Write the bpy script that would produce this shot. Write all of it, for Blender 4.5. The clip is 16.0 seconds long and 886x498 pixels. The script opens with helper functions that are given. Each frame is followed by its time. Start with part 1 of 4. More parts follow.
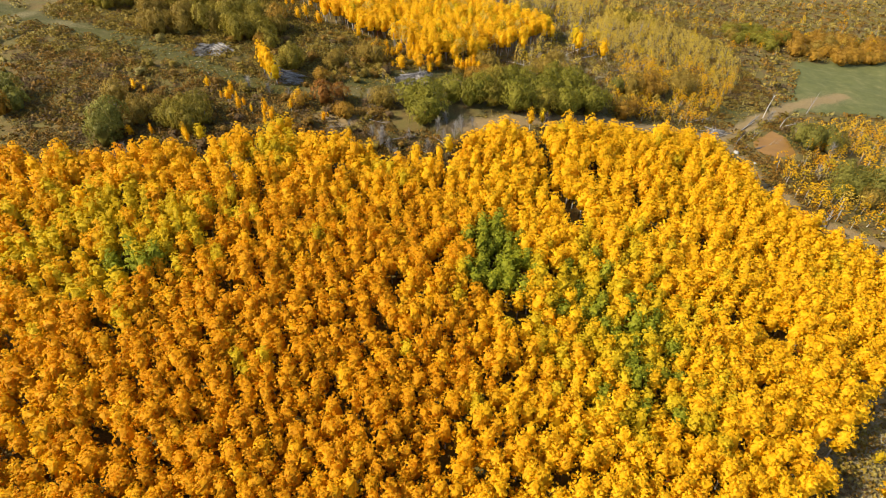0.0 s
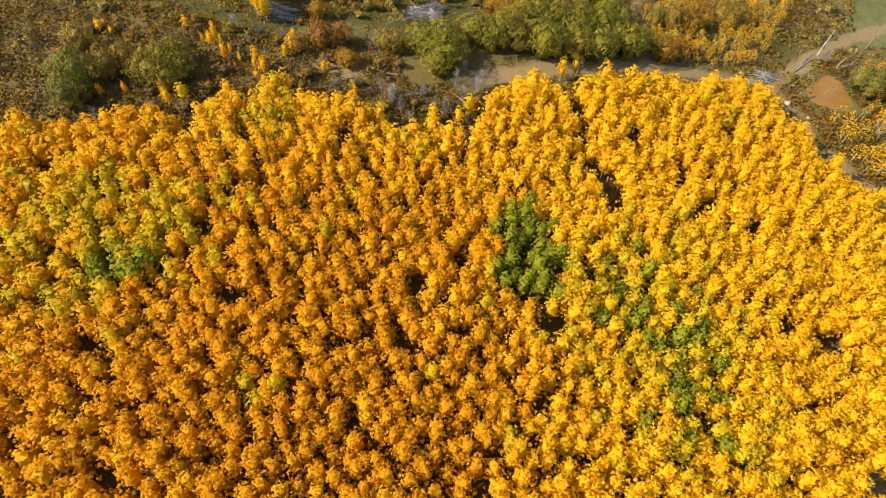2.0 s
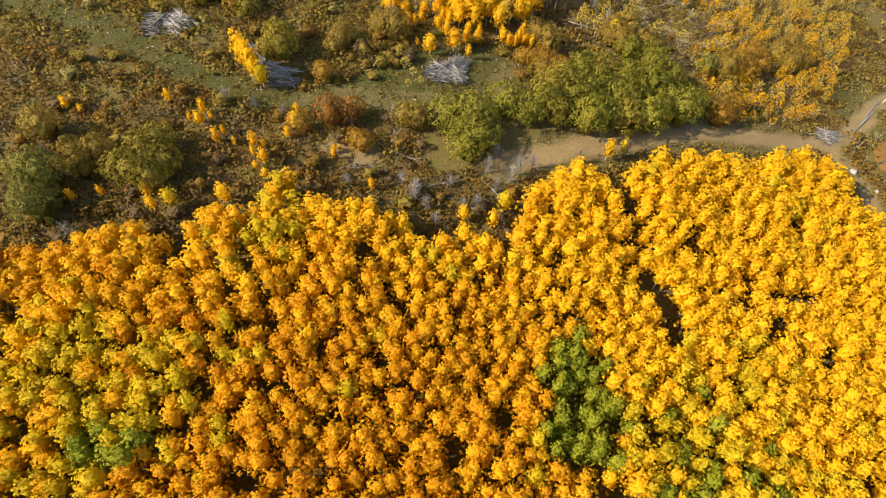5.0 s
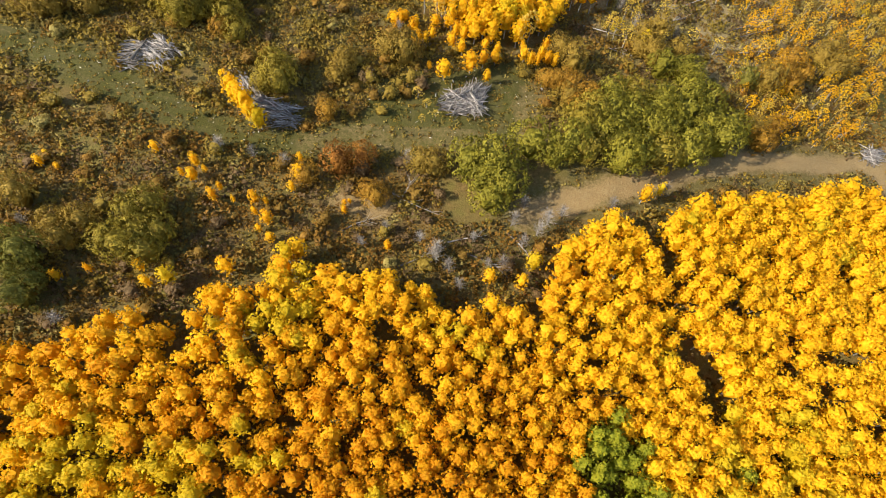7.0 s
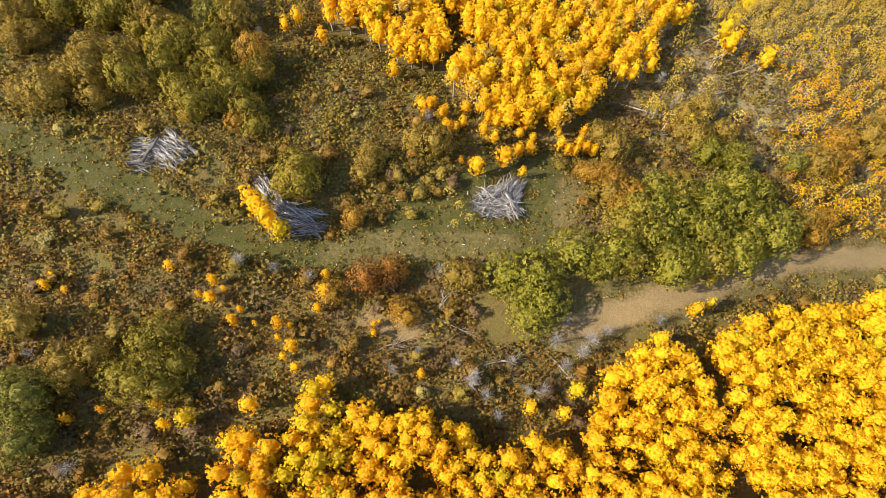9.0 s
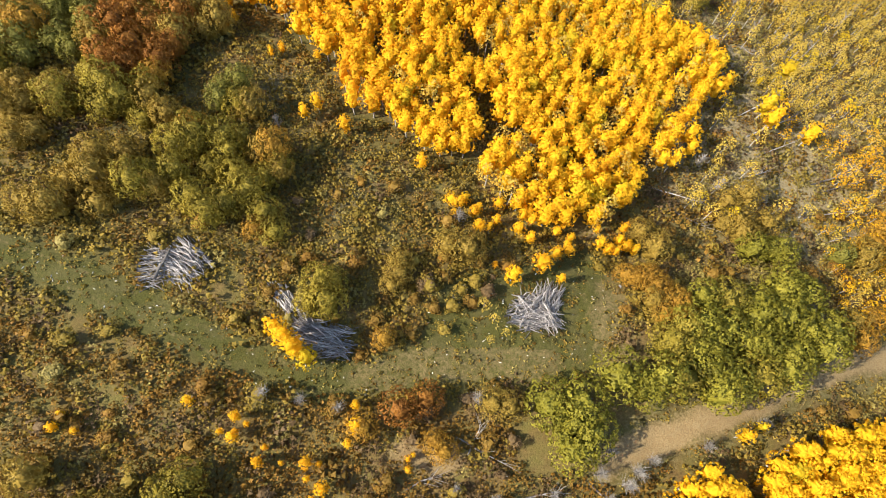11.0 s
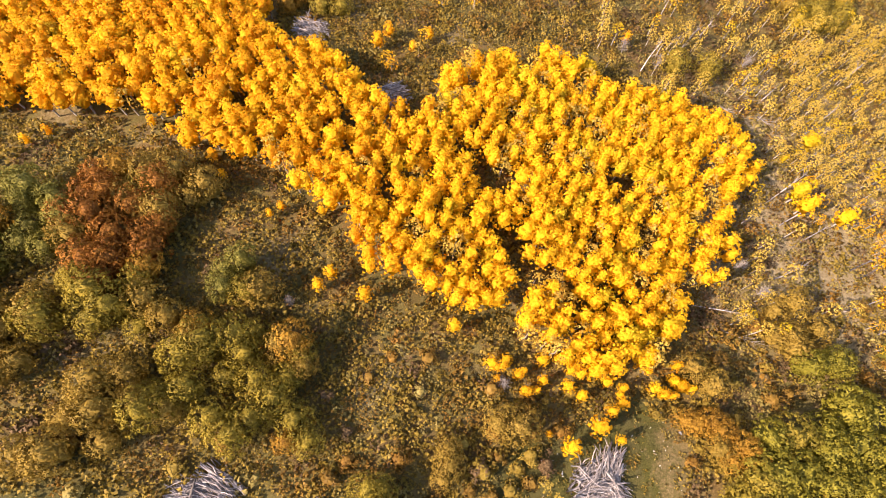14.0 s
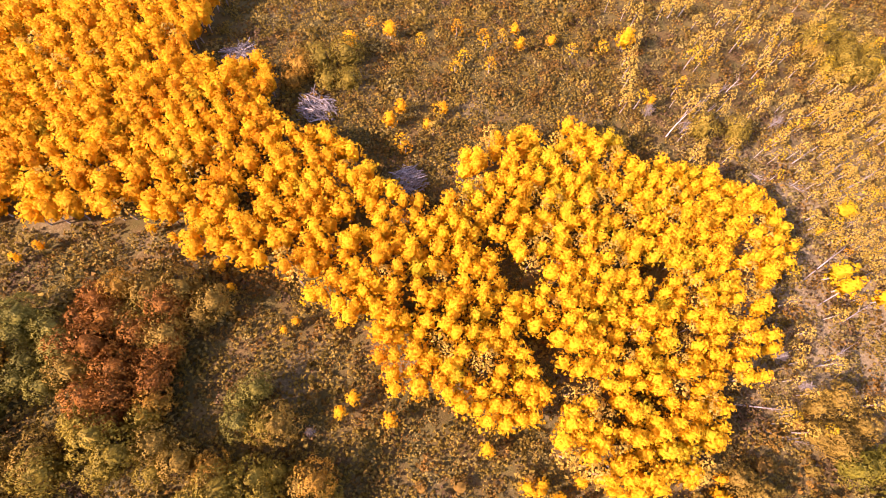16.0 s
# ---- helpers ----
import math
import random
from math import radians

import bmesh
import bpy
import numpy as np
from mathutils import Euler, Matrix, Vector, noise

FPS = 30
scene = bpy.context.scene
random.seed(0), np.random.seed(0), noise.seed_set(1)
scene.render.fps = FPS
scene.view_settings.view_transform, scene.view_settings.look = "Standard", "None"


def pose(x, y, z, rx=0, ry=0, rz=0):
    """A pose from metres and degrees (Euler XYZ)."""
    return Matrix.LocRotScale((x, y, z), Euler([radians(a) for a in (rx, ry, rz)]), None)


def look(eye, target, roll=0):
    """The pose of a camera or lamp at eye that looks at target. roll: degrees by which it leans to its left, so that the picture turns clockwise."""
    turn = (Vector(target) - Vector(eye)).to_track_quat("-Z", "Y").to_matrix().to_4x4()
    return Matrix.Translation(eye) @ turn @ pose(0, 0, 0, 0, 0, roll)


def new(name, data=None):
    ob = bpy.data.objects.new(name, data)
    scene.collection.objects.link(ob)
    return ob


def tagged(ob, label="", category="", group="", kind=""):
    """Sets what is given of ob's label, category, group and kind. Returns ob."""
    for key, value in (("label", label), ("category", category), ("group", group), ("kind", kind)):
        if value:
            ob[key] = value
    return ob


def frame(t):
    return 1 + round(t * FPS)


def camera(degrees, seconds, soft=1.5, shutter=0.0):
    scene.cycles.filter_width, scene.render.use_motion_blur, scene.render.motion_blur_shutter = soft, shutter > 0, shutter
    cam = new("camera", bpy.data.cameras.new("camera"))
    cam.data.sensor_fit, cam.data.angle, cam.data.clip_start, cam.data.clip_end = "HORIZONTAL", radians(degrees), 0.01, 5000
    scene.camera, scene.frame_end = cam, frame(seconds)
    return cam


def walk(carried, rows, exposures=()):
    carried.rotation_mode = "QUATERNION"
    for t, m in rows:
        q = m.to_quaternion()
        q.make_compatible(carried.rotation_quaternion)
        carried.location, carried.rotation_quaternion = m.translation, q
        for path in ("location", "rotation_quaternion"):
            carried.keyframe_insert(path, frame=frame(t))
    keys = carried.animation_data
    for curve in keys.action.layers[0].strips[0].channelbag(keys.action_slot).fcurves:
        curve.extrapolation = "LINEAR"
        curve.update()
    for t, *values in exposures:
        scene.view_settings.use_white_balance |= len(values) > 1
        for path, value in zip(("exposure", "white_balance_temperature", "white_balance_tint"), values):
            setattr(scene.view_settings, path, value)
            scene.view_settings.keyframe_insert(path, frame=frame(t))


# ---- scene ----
cam = camera(76.1, 16.0, soft=0.78)
PATH = [
    (0, (0.629, 0.238, 41.917), (0.573, 1.726, 40.581), -0.3),
    (0.5, (-0.285, 3.5, 42.547), (-0.337, 4.917, 41.136), -0.1),
    (1, (-1.253, 6.765, 43.125), (-1.296, 8.108, 41.644), 0.0),
    (1.5, (-2.177, 10.061, 43.847), (-2.209, 11.329, 42.301), 0.3),
    (2, (-3.064, 13.392, 44.513), (-3.088, 14.595, 42.916), 0.6),
    (2.5, (-3.913, 16.75, 45.204), (-3.933, 17.923, 43.584), 0.9),
    (3, (-4.904, 20.261, 45.903), (-4.915, 21.422, 44.275), 1.3),
    (3.5, (-5.772, 23.676, 46.489), (-5.775, 24.827, 44.853), 1.7),
    (4, (-6.664, 27.107, 47.147), (-6.662, 28.246, 45.503), 2.0),
    (4.2, (-6.978, 28.48, 47.443), (-6.975, 29.613, 45.795), 2.1),
    (6.3, (-9.891, 42.251, 48.838), (-9.855, 43.134, 47.044), 2.2),
    (6.5, (-10.299, 43.563, 49.073), (-10.26, 44.442, 47.277), 2.4),
    (7, (-11.228, 47.27, 49.739), (-11.184, 48.129, 47.933), 2.8),
    (7.5, (-12.054, 50.911, 50.369), (-12.008, 51.75, 48.554), 3.1),
    (8, (-13.025, 54.553, 51.021), (-12.974, 55.371, 49.197), 3.5),
    (8.5, (-13.92, 57.789, 51.348), (-13.868, 58.601, 49.521), 3.6),
    (9, (-14.776, 60.951, 51.758), (-14.725, 61.755, 49.927), 3.6),
    (9.2, (-15.218, 62.439, 51.866), (-15.163, 63.234, 50.032), 3.8),
    (11.3, (-19.531, 76.514, 53.36), (-19.445, 77.244, 51.5), 6.6),
    (11.5, (-19.925, 77.856, 53.51), (-19.835, 78.58, 51.648), 6.7),
    (12, (-20.86, 81.172, 53.807), (-20.752, 81.88, 51.94), 7.3),
    (12.5, (-21.692, 84.308, 54.041), (-21.566, 85.006, 52.171), 7.5),
    (13, (-22.259, 87.447, 54.273), (-22.121, 88.134, 52.399), 7.0),
    (13.5, (-22.899, 90.726, 54.464), (-22.747, 91.397, 52.586), 7.1),
    (14, (-23.488, 93.958, 54.617), (-23.321, 94.613, 52.735), 7.1),
    (14.5, (-23.846, 97.108, 54.716), (-23.675, 97.75, 52.83), 7.1),
    (15, (-24.171, 100.179, 54.724), (-23.997, 100.813, 52.835), 7.2),
    (15.5, (-24.449, 103.405, 54.789), (-24.27, 104.025, 52.895), 7.5),
    (16, (-24.734, 106.826, 54.845), (-24.55, 107.427, 52.946), 8.2),
]
walk(cam, [(t, look(eye, target, roll)) for t, eye, target, roll in PATH],
     [(0, 1.12, 6900, 8), (4, 1.15, 6900, 8), (6.5, 1.23, 6800, 9), (9, 1.42, 6600, 10), (12.5, 1.55, 6250, 10), (13.2, 1.55, 6350, 12), (14.0, 1.7, 7200, 32), (16, 1.78, 7500, 60)])
SUN_EL, SUN_AZ = 39.5, 257.0  # degrees; azimuth clockwise from +y

# ---- world, sun ----
world = bpy.data.worlds.new("world")
scene.world = world
world.use_nodes = True
sky = world.node_tree.nodes.new("ShaderNodeTexSky")
sky.sky_type, sky.sun_disc = "NISHITA", False
sky.sun_elevation, sky.sun_rotation = radians(SUN_EL), radians(SUN_AZ)
back = world.node_tree.nodes["Background"]
back.inputs["Strength"].default_value = 0.138
world.node_tree.links.new(sky.outputs[0], back.inputs["Color"])
sun_data = bpy.data.lights.new("sun", "SUN")
sun_data.energy, sun_data.angle, sun_data.color = 4.45, radians(0.5), (1.0, 0.93, 0.80)
sun = new("sun", sun_data)
SUN_WAY = Vector((math.sin(radians(SUN_AZ)) * math.cos(radians(SUN_EL)), math.cos(radians(SUN_AZ)) * math.cos(radians(SUN_EL)), math.sin(radians(SUN_EL))))
sun.matrix_world = look(SUN_WAY * 300, (0, 0, 0))

# ---- plan, in metres: x to the east side, y along the flight ----
NEAR_GROVE = [(-85, 57), (-58, 60), (-51, 60.5), (-43, 61), (-39, 64), (-33.5, 62.5), (-30.5, 67), (-27, 66), (-24.5, 69.8), (-20.5, 69), (-17, 67.5),
              (-14, 68), (-10.5, 65.5), (-7, 65), (-2.7, 67), (-0.9, 65.5), (1, 69.5), (2.5, 73.5), (6, 74.6), (10, 74.6), (14.5, 77.6), (22, 78.2), (30, 80.2),
              (38, 82), (42.2, 78.5), (43, 72), (45.2, 69), (46, 64.5), (51, 59), (56, 55), (75, 50), (75, 38), (50, 36.8), (43, 34), (38.4, 30), (35, 25.5), (32.5, 20), (32, 6), (-85, 6)]
FAR_GROVE = [(-95, 136), (-62, 131.5), (-56, 130), (-52, 130.5), (-48, 130), (-44, 128), (-42, 125.5), (-38, 124.5), (-34, 122), (-33, 120), (-28.6, 116),
             (-28, 113), (-25.8, 109), (-22.9, 110), (-18.7, 106.5), (-16.3, 105.3), (-13.3, 105.5), (-12.5, 102.5), (-10, 101), (-7.5, 98.5), (-4, 97.8),
             (-0.6, 97.4), (5, 102), (6.2, 105.7), (12.4, 107.8), (13.5, 112.5), (18.5, 120), (18.8, 126), (12, 131), (5, 132), (2, 135.9), (-6, 138), (-12, 136.6),
             (-16.5, 135), (-17.5, 129.5), (-19, 129.2), (-23.3, 131), (-26, 134.4), (-28.3, 138), (-33, 140), (-35, 142), (-34.3, 150), (-41.6, 149.5), (-43, 154), (-40, 162), (-95, 195)]
OAK_MASS = [(-10.5, 77.3), (-9.5, 80.3), (-7, 81.5), (-3.6, 81.4), (-2.8, 83.4), (1.2, 86), (5, 88), (7.6, 91.2), (11, 92.3), (18.6, 94), (23.2, 93), (26.2, 90),
            (25.8, 87), (22.5, 84), (16.5, 82.2), (8.9, 80.3), (3.5, 79.2), (0.5, 78.2), (-2.2, 76.4), (-4.2, 74.3), (-7.2, 74), (-9.6, 75)]
SCRUB_EAST = [(27, 88), (33, 86), (43, 90), (56, 108), (62, 125), (58, 142), (36, 146), (24, 124), (27, 104)]
SPARSE_EAST = [(7, 103), (14, 109), (15, 113), (20, 121), (21, 128), (8, 134), (4, 137), (9, 166), (46, 166), (52, 140), (38, 126), (30, 104), (26, 96), (16, 99)]
EAST_WOOD = [(50, 68), (51, 80), (58, 80), (60, 92), (75, 97), (98, 104), (98, 60), (62, 57), (56, 62)]
FIELD = [(64, 101), (78, 131), (103, 136), (150, 140), (150, 100), (85, 103)]
CLEARING = [(-17, 92.3), (-12.9, 93.2), (-2.2, 96), (0.5, 92), (3.5, 90), (-1.7, 85.8), (-3.6, 83), (-18.1, 83.5), (-21, 83.4), (-19, 87)]
POND = [(54.9, 90), (56.6, 87.8), (56, 81.4), (53, 81.6), (50.5, 83), (50.4, 86)]
TRACK = [(-90, 107), (-70, 98.5), (-57, 93.7), (-50.5, 91.4), (-42.6, 88.1), (-37.3, 85.6), (-32.8, 83.5), (-28, 82.2), (-23.5, 83), (-18.2, 84.1), (-12.8, 84), (-7, 83.8), (-3.2, 85.4), (-1.4, 89), (-1.6, 94.5)]
ROAD = [(-1.5, 75.4), (2, 76.9), (7.6, 78.6), (12, 80.2), (17.8, 82.4), (25, 84.6), (31, 85.6), (38, 86.4), (45, 87.2), (50.8, 91.8), (64, 102.7), (80, 112)]
SPUR = [(44.5, 87.4), (46, 82), (46.4, 76.4), (47.6, 72.8), (50, 67.8), (54.1, 63.6), (60, 60.8), (72, 57)]
LANE_GAPS = [((12.3, 76), (13, 60), 0.62), ((-14, 123), (-11.6, 119), 1.1), ((-11.5, 113), (-11.4, 107), 0.9), ((22.4, 60), (31, 61), 0.55), ((24.9, 57.8), (28.6, 55.5), 0.6)]
HOLES = [(31.8, 71), (24.2, 62.2), (31.3, 54.8), (16.1, 56.6), (20.3, 51.7), (8.1, 41.6), (11.1, 46.3), (-2.3, 39.5), (7.4, 41), (0.4, 26.1), (35.7, 41.2),
         (31.1, 42.7), (15.1, 58.6), (18.9, 66), (-32.2, 61.7), (3.5, 62.6), (-6.4, 37.7), (-17, 131), (1.5, 119), (-2, 106), (-24, 118), (-38, 131)]


def inside(poly, x, y):
    x, y = np.asarray(x, float), np.asarray(y, float)
    hit = np.zeros(np.broadcast(x, y).shape, bool)
    for (ax, ay), (bx, by) in zip(poly, poly[1:] + poly[:1]):
        cut = (ay > y) != (by > y)
        hit ^= cut & (x < (bx - ax) * (y - ay) / ((by - ay) or 1e-9) + ax)
    return hit


def line_distance(line, x, y):
    x, y = np.asarray(x, float), np.asarray(y, float)
    best = np.full(np.broadcast(x, y).shape, 1e9)
    for (ax, ay), (bx, by) in zip(line, line[1:]):
        dx, dy = bx - ax, by - ay
        k = np.clip(((x - ax) * dx + (y - ay) * dy) / (dx * dx + dy * dy), 0, 1)
        best = np.minimum(best, np.hypot(x - ax - k * dx, y - ay - k * dy))
    return best


def edge_distance(poly, x, y):
    """Metres inside the outline; negative outside."""
    d = line_distance(poly + poly[:1], x, y)
    return np.where(inside(poly, x, y), d, -d)


def wobble(x, y, size, seed=0.0):
    """Smooth variation between about -1 and 1, over that many metres."""
    x, y = np.asarray(x, float) / size, np.asarray(y, float) / size
    return (np.sin(1.9 * x + 1.3 * y + seed) * np.sin(1.1 * x - 2.3 * y + 1.7 * seed + 1) + 0.6 * np.sin(3.7 * x + 0.7 * y + 2.3 * seed) * np.sin(4.1 * y - 0.9 * x + seed)) / 1.3


SLOPE = (-2.677, -6.714, 2.579, -0.562, -1.877, -3.0, -0.599, 1.565, -0.166, 0.571)
SWELLS = [(8, 82, 20, 12, 2.19), (0, 58, 18, 8, -0.89), (-3, 123, 20, 13, -0.5), (44, 90, 12, 12, -0.5), (-40, 54, 14, 10, 0.28)]
POND_Z = -9.25


def ground_z(x, y):
    x, y = np.asarray(x, float), np.asarray(y, float)
    a, b = np.clip(x, -85, 95), np.clip(y, 5, 172)
    u, v = a / 50, (b - 80) / 50
    z = sum(c * t for c, t in zip(SLOPE, (1, u, v, u * u, u * v, v * v, v**3, u * v * v, u * u * v, u**3)))
    for cx, cy, sx, sy, h in SWELLS:
        z = z + h * np.exp(-(((a - cx) / sx) ** 2) - ((b - cy) / sy) ** 2)
    z = z + 0.16 * wobble(x, y, 5.0, 2.0) + 0.05 * wobble(x, y, 1.3, 5.0)
    k = np.clip(1.0 - line_distance(POND + POND[:1], x, y) / 4.0, 0, 1) * ~inside(POND, x, y)
    k = np.where(inside(POND, x, y), 1.0, k * k * (3 - 2 * k))
    depth = np.clip(edge_distance(POND, x, y), 0, 1.2) * 0.5
    return z * (1 - k) + (POND_Z - depth) * k


# ---- mesh helpers ----
def build_mesh(name, verts, quads, mats, mat_index=None, smooth=False, normals=None):
    """A mesh from arrays: verts (n, 3), quads (m, 4)."""
    verts, quads = np.asarray(verts, np.float32), np.asarray(quads, np.int32)
    me = bpy.data.meshes.new(name)
    me.vertices.add(len(verts))
    me.vertices.foreach_set("co", verts.ravel())
    me.loops.add(quads.size)
    me.loops.foreach_set("vertex_index", quads.ravel())
    me.polygons.add(len(quads))
    me.polygons.foreach_set("loop_start", np.arange(0, quads.size, quads.shape[1], dtype=np.int32))
    for m in mats:
        me.materials.append(m)
    if mat_index is not None:
        me.polygons.foreach_set("material_index", np.asarray(mat_index, np.int32))
    me.polygons.foreach_set("use_smooth", np.full(len(quads), smooth))
    me.update(calc_edges=True)
    me.validate()
    if normals is not None:
        me.attributes.new("custom_normal", "FLOAT_VECTOR", "POINT").data.foreach_set("vector", np.ascontiguousarray(normals, np.float32).ravel())
    return me


def part(name, mesh, parent, label=""):
    ob = new(name, mesh)
    ob.parent = parent
    return tagged(ob, label)


def add_values(me, name, values):
    me.attributes.new(name, "FLOAT", "POINT").data.foreach_set("value", np.asarray(values, np.float32).ravel())


def spread(rng, n):
    d = rng.normal(size=(n, 3))
    return d / np.linalg.norm(d, axis=1, keepdims=True)


def leaf_cards(rng, at, normal, size):
    """Small leaf sprays, one pointed three-cornered leaf each. Returns verts (3n, 3)."""
    n = len(at)
    side = np.cross(normal, spread(rng, n))
    side /= np.linalg.norm(side, axis=1, keepdims=True) + 1e-9
    up = np.cross(normal, side)
    s = (size * rng.uniform(0.7, 1.3, n))[:, None]
    return np.stack([at + up * s * 0.62, at - up * s * 0.35 - side * s * 0.52, at - up * s * 0.35 + side * s * 0.52], 1).reshape(-1, 3)


def faces_for(n):
    return np.arange(3 * n, dtype=np.int32).reshape(-1, 3)


def husk(rng, low, high, radius, sides, rings, lift):
    """The dense inside of a crown: a rough shell of foliage behind the loose sprays. radius: a function of 0 to 1 up the crown."""
    mid = low + 0.42 * (high - low)
    grid = []
    for f in rings:
        w = 2 * math.pi * (np.arange(sides) + rng.uniform(-0.25, 0.25, sides)) / sides + f * 2.4
        r = radius(f) * rng.uniform(0.48, 0.78, sides)
        z = low + f * (high - low) + rng.uniform(-0.1, 0.1, sides) * (high - low) / len(rings)
        grid.append(np.stack([r * np.cos(w), r * np.sin(w), z], 1))
    faces = []
    for a, b in zip(grid, grid[1:]):
        for k in range(sides):
            j = (k + 1) % sides
            faces += [a[k], a[j], b[j], a[k], b[j], b[k]]
    for k in range(sides):
        faces += [grid[-1][k], grid[-1][(k + 1) % sides], np.array((0, 0, high - 0.16 * (high - low)))]
    at = np.array(faces)
    soft = (at - (0, 0, mid)) / (radius(0.4), radius(0.4), 0.6 * (high - low)) + 0.25 * rng.normal(size=at.shape) + (0, 0, lift)
    return np.hstack([at, soft / np.linalg.norm(soft, axis=1, keepdims=True)])


def crown_cloud(rng, lobes, count, leaf, shell=0.75, lift=0.0, inner=None, rough=0.55):
    """Leaf sprays on a cluster of lobes, rows of (centre, radius). inner: the husk behind them."""
    centres, radii = np.array([c for c, _ in lobes]), np.array([r for _, r in lobes])
    mid = centres.mean(0)
    pick = rng.choice(len(lobes), count, p=radii**2 / (radii**2).sum())
    d = spread(rng, count)
    out = centres[pick] - mid
    out = out / (np.linalg.norm(out, axis=1, keepdims=True) + 1e-6)
    d = d + 0.6 * out + np.array([0, 0, 0.3])
    d /= np.linalg.norm(d, axis=1, keepdims=True)
    at = centres[pick] + d * (radii[pick] * rng.uniform(shell, 1.15, count))[:, None]
    normal = d + 0.9 * rough * spread(rng, count)
    normal /= np.linalg.norm(normal, axis=1, keepdims=True)
    round_off = at - mid + np.array([0, 0, 0.3 * radii.mean()])
    round_off /= np.linalg.norm(round_off, axis=1, keepdims=True) + 1e-6
    soft = 0.7 * d + 0.5 * round_off + rough * spread(rng, count) + (0, 0, lift)
    soft /= np.linalg.norm(soft, axis=1, keepdims=True)
    cloud = np.hstack([leaf_cards(rng, at, normal, leaf), np.repeat(soft, 3, axis=0)])
    return cloud if inner is None else np.concatenate([cloud, inner])


def placed(cloud, turn, at):
    """A crown (corners and soft normals) turned, stretched and moved."""
    n = cloud[:, 3:] @ turn.T
    return np.hstack([cloud[:, :3] @ turn.T + at, n / (np.linalg.norm(n, axis=1, keepdims=True) + 1e-9)])


def foliage_mesh(name, cloud, mats, mat_index=None):
    return build_mesh(name, cloud[:, :3], faces_for(len(cloud) // 3), mats, mat_index, smooth=True, normals=cloud[:, 3:])


def tube(points, radii, sides=5):
    """A tapering round rod through the points, closed at both ends. Returns verts and triangles."""
    points = np.asarray(points, float)
    verts, quads = [], []
    for i, p in enumerate(points):
        way = points[min(i + 1, len(points) - 1)] - points[max(i - 1, 0)]
        way = way / (np.linalg.norm(way) + 1e-9)
        a = np.cross(way, (0.31, 0.95, 0.05) if abs(way[2]) > 0.5 else (0, 0, 1))
        a /= np.linalg.norm(a)
        b = np.cross(way, a)
        for k in range(sides):
            w = 2 * math.pi * k / sides
            verts.append(p + radii[i] * (math.cos(w) * a + math.sin(w) * b))
    for i in range(len(points) - 1):
        for k in range(sides):
            j = (k + 1) % sides
            quads.append((i * sides + k, i * sides + j, (i + 1) * sides + j, (i + 1) * sides + k))
    for i, row in ((0, 0), (len(points) - 1, 1)):
        base = i * sides
        verts.append(points[i])
        c = len(verts) - 1
        for k in range(0, sides, 2):
            quads.append((c, base + k, base + (k + 1) % sides, base + (k + 2) % sides if k + 1 < sides else base))
    q = np.array(quads)
    q = np.concatenate([q[:, :3], q[:, [0, 2, 3]]])
    return np.array(verts), q[(q[:, 0] != q[:, 1]) & (q[:, 1] != q[:, 2]) & (q[:, 0] != q[:, 2])]


def joined(pieces):
    """Joins (verts, quads) pairs."""
    verts, quads, n = [], [], 0
    for v, q in pieces:
        verts.append(v)
        quads.append(np.asarray(q) + n)
        n += len(v)
    return np.concatenate(verts), np.concatenate(quads)


# ---- materials ----
def material(name):
    m = bpy.data.materials.new(name)
    m.use_nodes = True
    nodes, links = m.node_tree.nodes, m.node_tree.links
    return m, nodes, links, nodes["Principled BSDF"]


def ramp(nodes, links, fac, stops):
    r = nodes.new("ShaderNodeValToRGB")
    while len(r.color_ramp.elements) < len(stops):
        r.color_ramp.elements.new(0.5)
    for e, (at, c) in zip(r.color_ramp.elements, stops):
        e.position, e.color = at, (*c, 1)
    links.new(fac, r.inputs[0])
    return r.outputs[0]


def noise_at(nodes, links, where, scale, detail=4.0, rough=0.6):
    n = nodes.new("ShaderNodeTexNoise")
    n.inputs["Scale"].default_value, n.inputs["Detail"].default_value, n.inputs["Roughness"].default_value = scale, detail, rough
    links.new(where, n.inputs["Vector"])
    return n.outputs["Fac"]


def mix(nodes, links, fac, a, b, blend="MIX"):
    n = nodes.new("ShaderNodeMix")
    n.data_type, n.blend_type = "RGBA", blend
    for value, socket in ((fac, n.inputs[0]), (a, n.inputs[6]), (b, n.inputs[7])):
        if isinstance(value, (int, float)):
            socket.default_value = value
        elif isinstance(value, tuple):
            socket.default_value = (*value, 1)
        else:
            links.new(value, socket)
    return n.outputs[2]


def value_math(nodes, links, kind, a, b, clamp=False):
    n = nodes.new("ShaderNodeMath")
    n.operation, n.use_clamp = kind, clamp
    for value, socket in ((a, n.inputs[0]), (b, n.inputs[1])):
        if isinstance(value, (int, float)):
            socket.default_value = value
        else:
            links.new(value, socket)
    return n.outputs[0]


